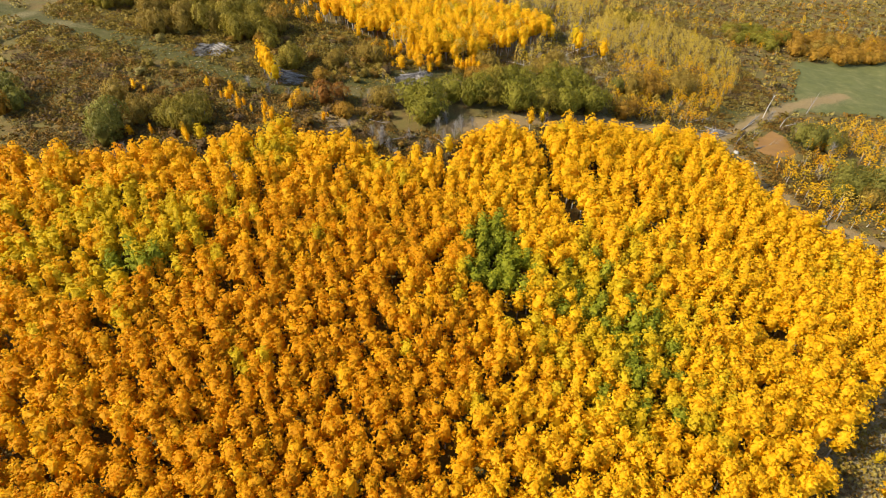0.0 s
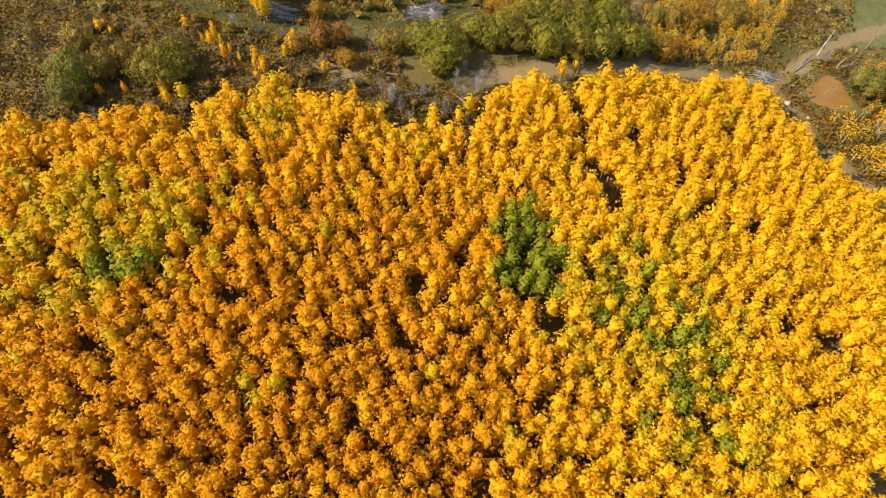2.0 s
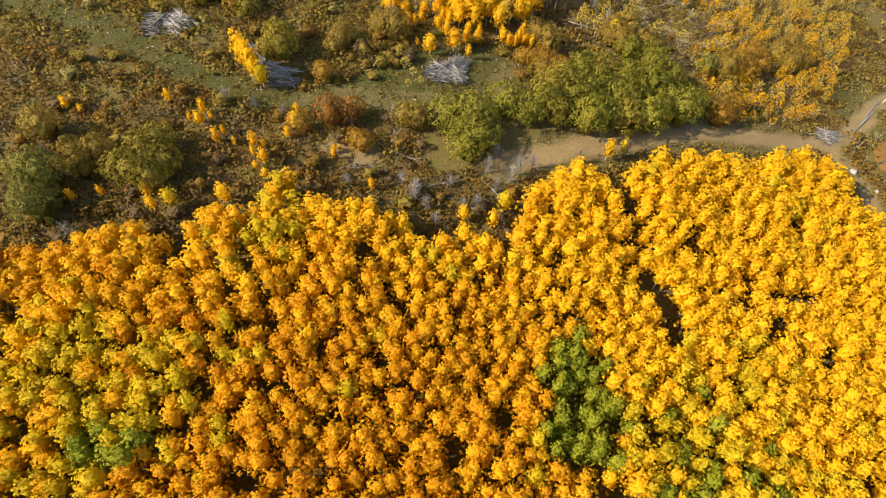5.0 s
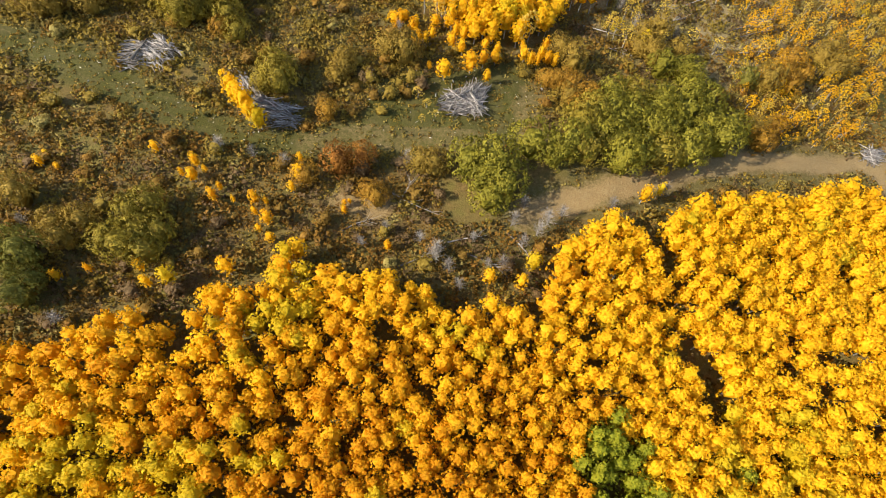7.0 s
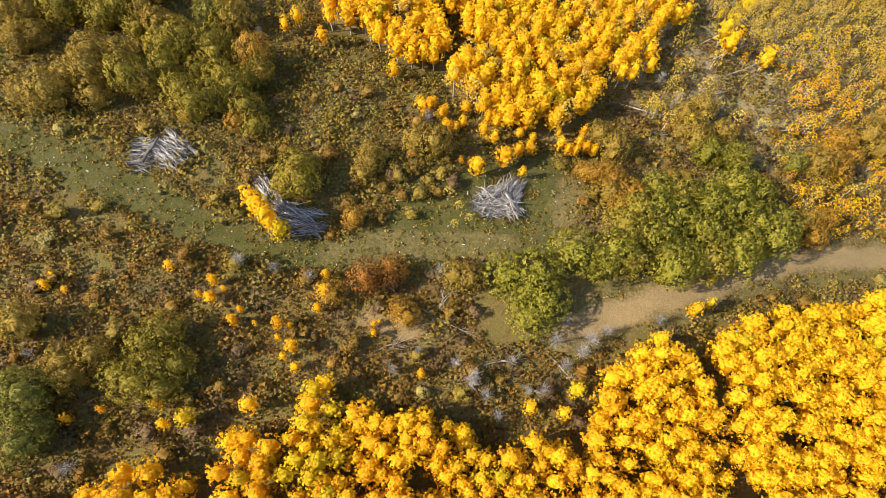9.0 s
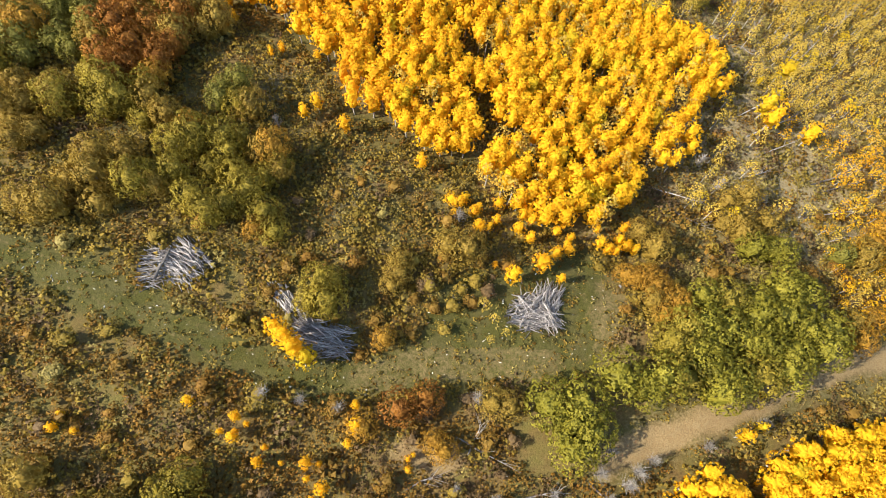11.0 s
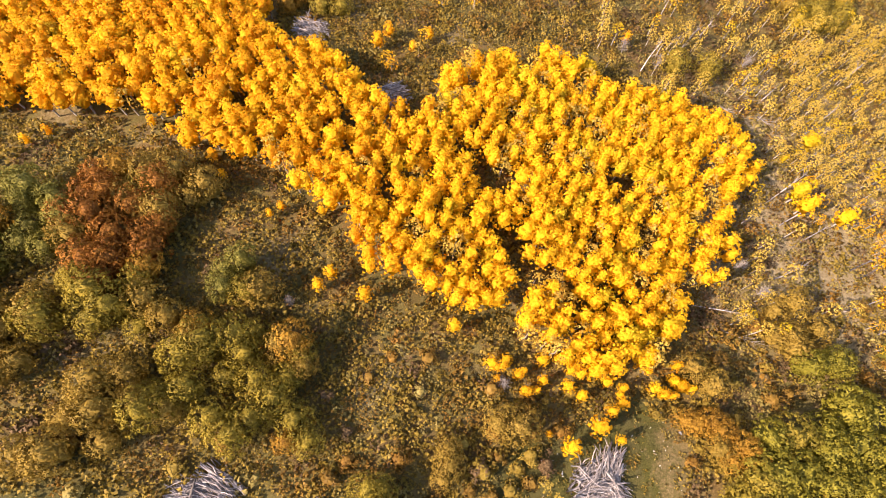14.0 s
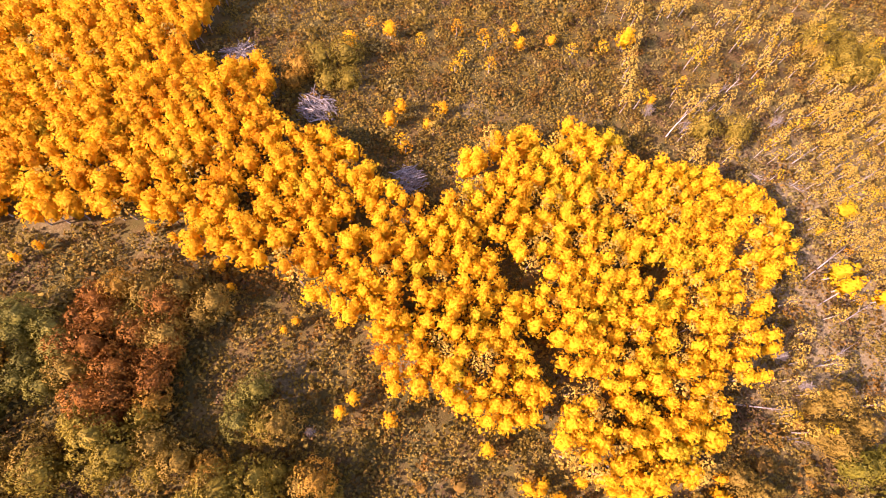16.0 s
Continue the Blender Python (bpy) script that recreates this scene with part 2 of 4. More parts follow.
def leaf_material(name, dark, middle, light, through_light=0.55):
    """Foliage: colour varies from leaf to leaf and from tree to tree; light passes through the leaves."""
    m, nodes, links, bsdf = material(name)
    geo = nodes.new("ShaderNodeNewGeometry")
    info = nodes.new("ShaderNodeObjectInfo")
    big = noise_at(nodes, links, geo.outputs["Position"], 0.55, 2.0)
    fine = noise_at(nodes, links, geo.outputs["Position"], 3.0, 2.0)
    grain = noise_at(nodes, links, geo.outputs["Position"], 11.0, 3.0, 0.7)
    f = value_math(nodes, links, "MULTIPLY_ADD", geo.outputs["Random Per Island"], 0.26)
    links.new(value_math(nodes, links, "MULTIPLY", big, 0.75), f.node.inputs[2])
    f2 = value_math(nodes, links, "MULTIPLY_ADD", info.outputs["Random"], 0.16)
    links.new(f, f2.node.inputs[2])
    f3 = value_math(nodes, links, "MULTIPLY_ADD", fine, 0.25)
    links.new(f2, f3.node.inputs[2])
    f4 = value_math(nodes, links, "MULTIPLY_ADD", grain, 0.42)
    links.new(f3, f4.node.inputs[2])
    col = ramp(nodes, links, value_math(nodes, links, "SUBTRACT", f4, 0.39), [(0.1, dark), (0.5, middle), (0.9, light)])
    bump = nodes.new("ShaderNodeBump")
    bump.inputs["Strength"].default_value, bump.inputs["Distance"].default_value = 0.5, 0.06
    links.new(grain, bump.inputs["Height"])
    links.new(bump.outputs[0], bsdf.inputs["Normal"])
    links.new(col, bsdf.inputs["Base Color"])
    bsdf.inputs["Roughness"].default_value = 0.55
    bsdf.inputs["Specular IOR Level"].default_value = 0.1
    trans = nodes.new("ShaderNodeBsdfTranslucent")
    links.new(col, trans.inputs["Color"])
    both = nodes.new("ShaderNodeMixShader")
    both.inputs[0].default_value = through_light
    links.new(bsdf.outputs[0], both.inputs[1])
    links.new(trans.outputs[0], both.inputs[2])
    links.new(both.outputs[0], nodes["Material Output"].inputs["Surface"])
    return m


def wood_material(name, dark, middle, light, scale=6.0, marks=0.0):
    m, nodes, links, bsdf = material(name)
    tex = nodes.new("ShaderNodeTexCoord")
    info = nodes.new("ShaderNodeObjectInfo")
    geo = nodes.new("ShaderNodeNewGeometry")
    n1 = noise_at(nodes, links, tex.outputs["Object"], scale, 5.0)
    f = value_math(nodes, links, "MULTIPLY_ADD", info.outputs["Random"], 0.5)
    links.new(value_math(nodes, links, "SUBTRACT", n1, 0.25), f.node.inputs[2])
    col = ramp(nodes, links, f, [(0.1, dark), (0.5, middle), (0.9, light)])
    if marks:
        spots = noise_at(nodes, links, geo.outputs["Position"], 4.5, 3.0)
        col = mix(nodes, links, value_math(nodes, links, "MULTIPLY", value_math(nodes, links, "GREATER_THAN", spots, 0.6), marks), col, (0.03, 0.028, 0.025))
    links.new(col, bsdf.inputs["Base Color"])
    bsdf.inputs["Roughness"].default_value = 0.85
    bump = nodes.new("ShaderNodeBump")
    bump.inputs["Strength"].default_value, bump.inputs["Distance"].default_value = 0.5, 0.02
    links.new(noise_at(nodes, links, tex.outputs["Object"], scale * 4, 4.0), bump.inputs["Height"])
    links.new(bump.outputs[0], bsdf.inputs["Normal"])
    return m


ASPEN = {
    "golden": leaf_material("aspen_golden", (0.67, 0.372, 0.011), (0.80, 0.468, 0.015), (0.84, 0.515, 0.020)),
    "amber": leaf_material("aspen_amber", (0.54, 0.233, 0.007), (0.68, 0.322, 0.010), (0.78, 0.405, 0.015)),
    "lime": leaf_material("aspen_lime", (0.42, 0.285, 0.010), (0.62, 0.430, 0.016), (0.77, 0.53, 0.024)),
    "green": leaf_material("aspen_green", (0.11, 0.145, 0.012), (0.28, 0.28, 0.02), (0.48, 0.415, 0.025)),
    "thin": leaf_material("aspen_thin", (0.42, 0.275, 0.038), (0.58, 0.405, 0.065), (0.70, 0.51, 0.10)),
    "honey": leaf_material("aspen_honey", (0.60, 0.302, 0.009), (0.75, 0.402, 0.013), (0.83, 0.48, 0.019)),
}
OAK = {
    "olive": leaf_material("oak_olive", (0.086, 0.064, 0.009), (0.20, 0.148, 0.018), (0.325, 0.237, 0.029), 0.3),
    "moss": leaf_material("oak_moss", (0.066, 0.062, 0.011), (0.148, 0.130, 0.022), (0.245, 0.21, 0.037), 0.3),
    "green": leaf_material("oak_green", (0.076, 0.067, 0.009), (0.174, 0.149, 0.016), (0.28, 0.228, 0.025), 0.3),
    "brown": leaf_material("oak_brown", (0.097, 0.060, 0.010), (0.215, 0.138, 0.022), (0.33, 0.217, 0.037), 0.3),
    "rust": leaf_material("oak_rust", (0.14, 0.066, 0.009), (0.285, 0.148, 0.017), (0.42, 0.235, 0.03), 0.3),
    "russet": leaf_material("oak_russet", (0.11, 0.040, 0.009), (0.225, 0.088, 0.014), (0.34, 0.150, 0.022), 0.3),
}
BRUSH = {
    "olive": leaf_material("brush_olive", (0.116, 0.079, 0.013), (0.224, 0.151, 0.023), (0.340, 0.235, 0.040), 0.3),
    "brown": leaf_material("brush_brown", (0.096, 0.053, 0.011), (0.190, 0.107, 0.018), (0.288, 0.170, 0.033), 0.3),
    "rust": leaf_material("brush_rust", (0.110, 0.054, 0.011), (0.215, 0.110, 0.017), (0.320, 0.177, 0.030), 0.3),
    "mauve": leaf_material("brush_mauve", (0.074, 0.044, 0.018), (0.130, 0.079, 0.033), (0.195, 0.125, 0.055), 0.3),
    "straw": leaf_material("brush_straw", (0.14, 0.105, 0.025), (0.245, 0.187, 0.048), (0.36, 0.285, 0.088), 0.3),
}
BARK = wood_material("aspen_bark", (0.124, 0.105, 0.074), (0.223, 0.198, 0.155), (0.322, 0.291, 0.236), 3.0, 0.7)
OAK_BARK = wood_material("oak_bark", (0.05, 0.04, 0.03), (0.11, 0.09, 0.07), (0.18, 0.15, 0.12))
GREY_WOOD = wood_material("weathered_wood", (0.07, 0.06, 0.052), (0.205, 0.175, 0.15), (0.50, 0.45, 0.39))
TWIG = wood_material("grey_twigs", (0.115, 0.096, 0.076), (0.185, 0.158, 0.128), (0.265, 0.232, 0.192))
CHIP = wood_material("pale_chips", (0.35, 0.31, 0.24), (0.60, 0.55, 0.45), (0.75, 0.71, 0.62))


def ground_material():
    m, nodes, links, bsdf = material("hillside_ground")
    geo = nodes.new("ShaderNodeNewGeometry")
    pos = geo.outputs["Position"]

    def attr(name):
        a = nodes.new("ShaderNodeAttribute")
        a.attribute_name = name
        return a.outputs["Fac"]

    fine = noise_at(nodes, links, pos, 3.4, 8.0, 0.75)
    mid = noise_at(nodes, links, pos, 0.5, 5.0, 0.6)
    grit = noise_at(nodes, links, pos, 9.0, 6.0, 0.75)
    floor_col = ramp(nodes, links, fine, [(0.30, (0.044, 0.028, 0.011)), (0.48, (0.104, 0.066, 0.021)), (0.60, (0.145, 0.094, 0.030)), (0.75, (0.20, 0.145, 0.06))])
    moss_col = ramp(nodes, links, grit, [(0.30, (0.048, 0.040, 0.010)), (0.52, (0.108, 0.085, 0.021)), (0.72, (0.17, 0.132, 0.042))])
    wild = mix(nodes, links, ramp(nodes, links, mid, [(0.40, (0, 0, 0)), (0.62, (1, 1, 1))]), floor_col, moss_col)
    grass_col = ramp(nodes, links, grit, [(0.28, (0.024, 0.023, 0.004)), (0.50, (0.050, 0.047, 0.009)), (0.74, (0.105, 0.088, 0.020))])
    grass_col = mix(nodes, links, ramp(nodes, links, mid, [(0.42, (0, 0, 0)), (0.70, (0.45, 0.45, 0.45))]), grass_col, ramp(nodes, links, fine, [(0.3, (0.054, 0.043, 0.016)), (0.7, (0.120, 0.093, 0.040))]))
    dirt_col = ramp(nodes, links, grit, [(0.28, (0.105, 0.070, 0.030)), (0.52, (0.190, 0.127, 0.055)), (0.74, (0.28, 0.196, 0.093))])

    def edged(mask, soft):
        broken = value_math(nodes, links, "ADD", mask, value_math(nodes, links, "MULTIPLY", value_math(nodes, links, "SUBTRACT", fine, 0.5), soft))
        return ramp(nodes, links, broken, [(0.25, (0, 0, 0)), (0.75, (1, 1, 1))])

    field_col = ramp(nodes, links, mid, [(0.3, (0.072, 0.076, 0.022)), (0.55, (0.096, 0.096, 0.030)), (0.75, (0.145, 0.125, 0.05))])
    col = mix(nodes, links, edged(attr("grass"), 0.9), wild, grass_col)
    col = mix(nodes, links, edged(attr("field"), 0.6), col, field_col)
    col = mix(nodes, links, edged(attr("dirt"), 1.4), col, dirt_col)
    dry_col = ramp(nodes, links, fine, [(0.30, (0.10, 0.074, 0.034)), (0.5, (0.195, 0.147, 0.070)), (0.72, (0.31, 0.245, 0.130))])
    col = mix(nodes, links, edged(attr("dry"), 0.9), col, dry_col)
    links.new(col, bsdf.inputs["Base Color"])
    bsdf.inputs["Roughness"].default_value = 0.95
    bsdf.inputs["Specular IOR Level"].default_value = 0.15
    bump = nodes.new("ShaderNodeBump")
    bump.inputs["Strength"].default_value, bump.inputs["Distance"].default_value = 0.7, 0.12
    links.new(fine, bump.inputs["Height"])
    links.new(bump.outputs[0], bsdf.inputs["Normal"])
    return m


GROUND = ground_material()


def ruts(line, x, y):
    """1 on the two wheel lines of a track, 0 elsewhere."""
    d = line_distance(line, x, y)
    return np.clip(1 - np.abs(d - 0.85) / 0.45, 0, 1)


def cover(x, y):
    """Grass, field and bare earth, each 0 to 1."""
    w = 0.6 * wobble(x, y, 3.0, 1.0)
    track, road, spur = (line_distance(p, x, y) for p in (TRACK, ROAD, SPUR))
    grass = np.clip(1.3 - (track + w) / 2.7, 0, 1)
    grass = np.maximum(grass, np.clip(0.55 + (edge_distance(CLEARING, x, y) + 1.2 * w) / 2.5, 0, 1))
    grass = np.maximum(grass, np.clip(1.3 - (np.hypot((x + 6) / 1.6, y - 71) + 2 * w) / 4.0, 0, 0.42))
    grass = np.maximum(grass, np.clip(1.1 - (road + 1.4 * w) / 4.2, 0, 0.5))
    grass = np.maximum(grass, np.clip(1.2 - (np.hypot(x - 52, (y - 95) / 1.6) + 2 * w) / 6.0, 0, 1))
    open_north = np.clip((y - 86) / 5, 0, 1) * (x < 4)
    grass = np.maximum(grass, open_north * np.clip(0.34 + 0.3 * wobble(x, y, 5.5, 6), 0, 0.6))
    grass = np.maximum(grass, np.clip(1.2 - (np.hypot(x - 58.5, y - 88) + 2 * w) / 6.0, 0, 0.9))
    field = np.clip(0.5 + (edge_distance(FIELD, x, y) + 2 * w) / 4, 0, 1)
    dirt = np.clip(1.25 - (road + 0.8 * w) / 1.9, 0, 1)
    dirt = np.maximum(dirt, np.clip(1.25 - (spur + 0.9 * w) / 2.3, 0, 0.9))
    dirt = np.maximum(dirt, 0.42 * ruts(TRACK, x, y))
    dirt = np.maximum(dirt, np.clip(1.25 - (np.hypot((x + 18) / 2.0, y - 76) + w) / 2.2, 0, 0.9))
    dirt = np.maximum(dirt, np.clip(1.25 - (np.hypot((x - 0.5), (y - 88) / 1.9) + w) / 2.8, 0, 0.42))
    dirt = np.maximum(dirt, np.clip(1.1 - (line_distance(TRACK[8:12], x, y) + w) / 2.0, 0, 0.38))
    dirt = np.maximum(dirt, np.clip(0.3 + edge_distance(POND, x, y) / 1.5, 0, 1))
    dry = np.clip(1.25 - np.hypot((x - 27) / 24, (y - 116) / 26) + 0.25 * w, 0, 0.9)
    dry = np.maximum(dry, np.clip(1.5 - np.hypot(x - 45, y - 29) / 9 + 0.3 * w, 0, 0.9))
    dry = np.maximum(dry, np.clip(1.0 - (road + 1.5 * w) / 4.5, 0, 0.3))
    dry = np.maximum(dry, open_north * (y > 97) * np.clip(0.12 + 0.4 * wobble(x, y, 6.5, 11), 0, 0.45))
    return grass, field, dirt, dry


def axis(lo, hi, step, far):
    grow = [step * 1.35**k for k in range(1, 40)]
    ahead = [v for v in np.cumsum(grow) if v < far]
    return np.array([lo - v for v in ahead[::-1]] + list(np.arange(lo, hi + step / 2, step)) + [hi + v for v in ahead])


def make_ground():
    xs, ys = axis(-100, 125, 1.2, 2600), axis(0, 190, 1.2, 2600)
    x, y = (g.ravel() for g in np.meshgrid(xs, ys))
    i = (np.arange(len(ys) - 1)[:, None] * len(xs) + np.arange(len(xs) - 1)).ravel()
    me = build_mesh("ground", np.stack([x, y, ground_z(x, y)], 1), np.stack([i, i + 1, i + 1 + len(xs), i + len(xs)], 1), [GROUND], smooth=True)
    for name, v in zip(("grass", "field", "dirt", "dry"), cover(x, y)):
        add_values(me, name, v)
    tagged(new("ground", me), "brown and olive hillside soil with dry grass", "ground", kind="structure")


def dense(line, step):
    out = []
    for (ax, ay), (bx, by) in zip(line, line[1:]):
        n = max(1, int(math.hypot(bx - ax, by - ay) / step))
        out += [(ax + (bx - ax) * k / n, ay + (by - ay) * k / n) for k in range(n)]
    out = np.array(out + [line[-1]])
    for _ in range(12):
        out[1:-1] = 0.5 * out[1:-1] + 0.25 * (out[:-2] + out[2:])
    return out


def make_way(name, line, half, label):
    """A strip of worn ground with shallow wheel ruts, laid on the hillside."""
    mid = dense(line, 0.5)
    way = np.gradient(mid, axis=0)
    way /= np.linalg.norm(way, axis=1, keepdims=True)
    side = np.stack([-way[:, 1], way[:, 0]], 1)
    across = np.linspace(-half, half, 13)
    p = mid[:, None] + side[:, None] * across[None, :, None]
    x, y = p[..., 0].ravel(), p[..., 1].ravel()
    fade = np.tile(1 - (np.abs(across) / half) ** 4, len(mid))
    z = ground_z(x, y) - 0.06 + fade * 0.10 - 0.05 * np.tile(np.clip(1 - np.abs(np.abs(across) - 0.85) / 0.4, 0, 1), len(mid))
    n = len(across)
    i = (np.arange(len(mid) - 1)[:, None] * n + np.arange(n - 1)).ravel()
    me = build_mesh(name, np.stack([x, y, z], 1), np.stack([i, i + n, i + n + 1, i + 1], 1)[:, ::-1], [GROUND], smooth=True)
    for key, v in zip(("grass", "field", "dirt", "dry"), cover(x, y)):
        add_values(me, key, v)
    tagged(new(name, me), label, "road", kind="structure")


def make_pond():
    m, nodes, links, bsdf = material("muddy_water")
    geo = nodes.new("ShaderNodeNewGeometry")
    links.new(ramp(nodes, links, noise_at(nodes, links, geo.outputs["Position"], 0.6), [(0.3, (0.145, 0.066, 0.009)), (0.7, (0.20, 0.096, 0.014))]), bsdf.inputs["Base Color"])
    bsdf.inputs["Roughness"].default_value = 0.4
    bsdf.inputs["Specular IOR Level"].default_value = 0.25
    c = np.mean(POND, axis=0)
    rim = []
    for (ax, ay), (bx, by) in zip(POND, POND[1:] + POND[:1]):
        rim += [(ax + (bx - ax) * k / 6, ay + (by - ay) * k / 6) for k in range(6)]
    rim = np.array(rim)
    rim = 0.5 * rim + 0.25 * (np.roll(rim, 1, 0) + np.roll(rim, -1, 0))
    rim = c + (rim - c) * 1.06
    verts = [(*c, POND_Z - 0.06)] + [(a, b, POND_Z - 0.06) for a, b in rim]
    n = len(rim)
    quads = [(0, 1 + k, 1 + (k + 1) % n, 1 + (k + 2) % n) for k in range(0, n, 2)]
    tagged(new("pond", build_mesh("pond", verts, quads, [m])), "small pond of orange-brown muddy water", "pond", kind="structure")


make_ground()
make_way("road", ROAD, 2.1, "bare brown dirt road along the grove")
make_way("road", SPUR, 1.9, "brown dirt road bending past the grove")
make_way("track", TRACK, 1.9, "grassy two-rut track through the brush")
make_pond()

# ---- trees ----
def aspen_shape(seed, slim=1.0, leaves=400, size=0.17, low=0.0, dense_inside=True):
    """Crown of an aspen about 4.8 m tall and 2.2 m wide, as leaf verts, and its trunk. low: how much of the lower crown has died off in the shade."""
    rng = np.random.default_rng(seed)
    bottom, top = 1.25, 4.75
    squash = rng.uniform(0.85, 1.15)

    def girth(f):
        return 1.06 * slim * (1 - f ** (2.5 * squash)) ** 0.62 * min(1.0, 0.55 + 1.3 * f)

    lobes = []
    turn = rng.uniform(0, 6)
    n = 52 if leaves > 200 else 22
    for k in range(n):
        f = low + (1 - low) * ((k + rng.uniform(0.2, 0.8)) / n) ** 0.9
        r = girth(f) * rng.uniform(0.6, 1.1)
        w = turn + 2.4 * k + rng.uniform(-0.3, 0.3)
        lobes.append((np.array([r * math.cos(w), r * math.sin(w), bottom + (top - bottom) * f + rng.uniform(-0.12, 0.16)]), rng.uniform(0.11, 0.25) * (1.1 - 0.3 * f)))
    inner = husk(rng, bottom + low * 1.6, top, lambda f: girth(low * 0.45 + (1 - low * 0.45) * f), 6, (0.05, 0.4, 0.75), 0.3) if dense_inside else None
    cloud = crown_cloud(rng, lobes, leaves, size, 0.3, 0.3, inner)
    bend = rng.uniform(-0.15, 0.15, 2)
    pts = [(0, 0, -0.35), (bend[0], bend[1], 1.6), (bend[0] * 0.4, bend[1] * 0.4, 3.0)]
    return cloud, tube(pts, (0.085, 0.07, 0.02), 5)


ASPEN_SHAPES = [aspen_shape(s, (0.9, 1.0, 1.1)[s % 3], 430, 0.165) for s in range(8)]
GROVE_SHAPES = [aspen_shape(200 + s, (0.94, 1.02, 1.1)[s % 3], 310, 0.168, 0.3) for s in range(14)]
THIN_SHAPES = [aspen_shape(40 + s, 0.92, 270, 0.155, 0.2, False) for s in range(6)]
SMALL_SHAPES = [aspen_shape(240 + s, 1.0, 210, 0.155, 0.2, False) for s in range(8)]
MIDDLE_SHAPES = [aspen_shape(270 + s, 1.0, 220, 0.175, 0.1, False) for s in range(8)]
aspen_meshes, trunk_meshes = {}, {}


def aspen_mesh(k, hue):
    if (k, hue) not in aspen_meshes:
        cloud = (ASPEN_SHAPES if hue != "thin" else THIN_SHAPES)[k][0]
        aspen_meshes[k, hue] = foliage_mesh("crown", cloud, [ASPEN[hue]])
    return aspen_meshes[k, hue]


def trunk_mesh(k):
    if k not in trunk_meshes:
        trunk_meshes[k] = build_mesh("trunk", *ASPEN_SHAPES[k][1], [BARK], smooth=True)
    return trunk_meshes[k]


ASPEN_LABEL = {"golden": "young aspen tree with bright golden-yellow leaves", "amber": "young aspen tree with amber-orange autumn leaves", "lime": "young aspen tree with yellow-green leaves",
               "green": "young aspen tree still in green leaf", "thin": "thin aspen tree with sparse fading leaves", "honey": "young aspen tree with deep yellow-orange leaves"}


def aspen_thing(x, y, wide, tall, hue, rng, group, lean=(0, 0)):
    k = int(rng.integers(8 if hue != "thin" else 6))
    tree = tagged(new("aspen_tree"), ASPEN_LABEL[hue], "tree", group)
    part("trunk", trunk_mesh(k), tree)
    part("crown", aspen_mesh(k, hue), tree)
    tree.matrix_world = pose(x, y, float(ground_z(x, y)), lean[0], lean[1], rng.uniform(0, 360)) @ Matrix.Diagonal((wide, wide, tall, 1))
    return tree


def scatter(rng, x0, x1, y0, y1, cell):
    """A jittered lattice of places."""
    xs, ys = np.arange(x0, x1, cell), np.arange(y0, y1, cell * 0.87)
    x, y = np.meshgrid(xs, ys)
    x = x + (np.arange(len(ys)) % 2)[:, None] * cell / 2
    return (x + rng.uniform(-0.33, 0.33, x.shape) * cell).ravel(), (y + rng.uniform(-0.33, 0.33, y.shape) * cell).ravel()


HUES = list(ASPEN)


def near_hue(x, y, rng):
    """Which autumn colour each tree of the near grove has."""
    n = len(x)
    hue = np.zeros(n, int)
    amber = 0.62 * np.clip(1 - np.hypot((x + 12) / 28, (y - 40) / 22), 0, 1) ** 0.5 + 0.35 * np.clip((-x - 10) / 50, 0, 1) + 0.16 * wobble(x, y, 6, 3)
    amber += 0.3 * np.clip((42 - y) / 16, 0, 1) * (x < 0) + 0.26 * np.clip((8 - x) / 6, 0, 1)
    amber = amber + 0.14 * rng.normal(size=n)
    hue[amber > 0.3] = 5
    hue[amber > 0.68] = 1
    lime = 0.75 * np.clip(1.15 - np.hypot((x - 18) / 13, (y - 41) / 15), 0, 1) + 0.3 * np.clip(wobble(x, y, 9, 7) - 0.25, 0, 1)
    lime = np.maximum(lime, 0.8 * np.clip(1.25 - np.hypot((x + 36) / 13, (y - 47) / 10), 0, 1))
    lime = np.maximum(lime, 0.5 * np.clip(1.2 - np.hypot((x + 25) / 5, (y - 64) / 6), 0, 1))
    hue[rng.random(n) < lime] = 2
    green = 1.5 * np.clip(1.15 - np.hypot((x - 5.5) / 5.2, (y - 49) / 7.5), 0, 1)
    green = np.maximum(green, 0.75 * np.clip(1.2 - np.hypot((x + 35) / 4, (y - 43) / 3.5), 0, 1))
    green = np.maximum(green, 0.42 * np.clip(1.2 - np.hypot((x - 19) / 7, (y - 41) / 11), 0, 1))
    hue[rng.random(n) < green] = 3
    return hue


def in_gap(x, y):
    gap = np.zeros(len(x), bool)
    for a, b, half in LANE_GAPS:
        gap |= line_distance([a, b], x, y) < half + 0.12
    for a, b in HOLES:
        gap |= np.hypot(x - a, y - b) < 1.15
    return gap


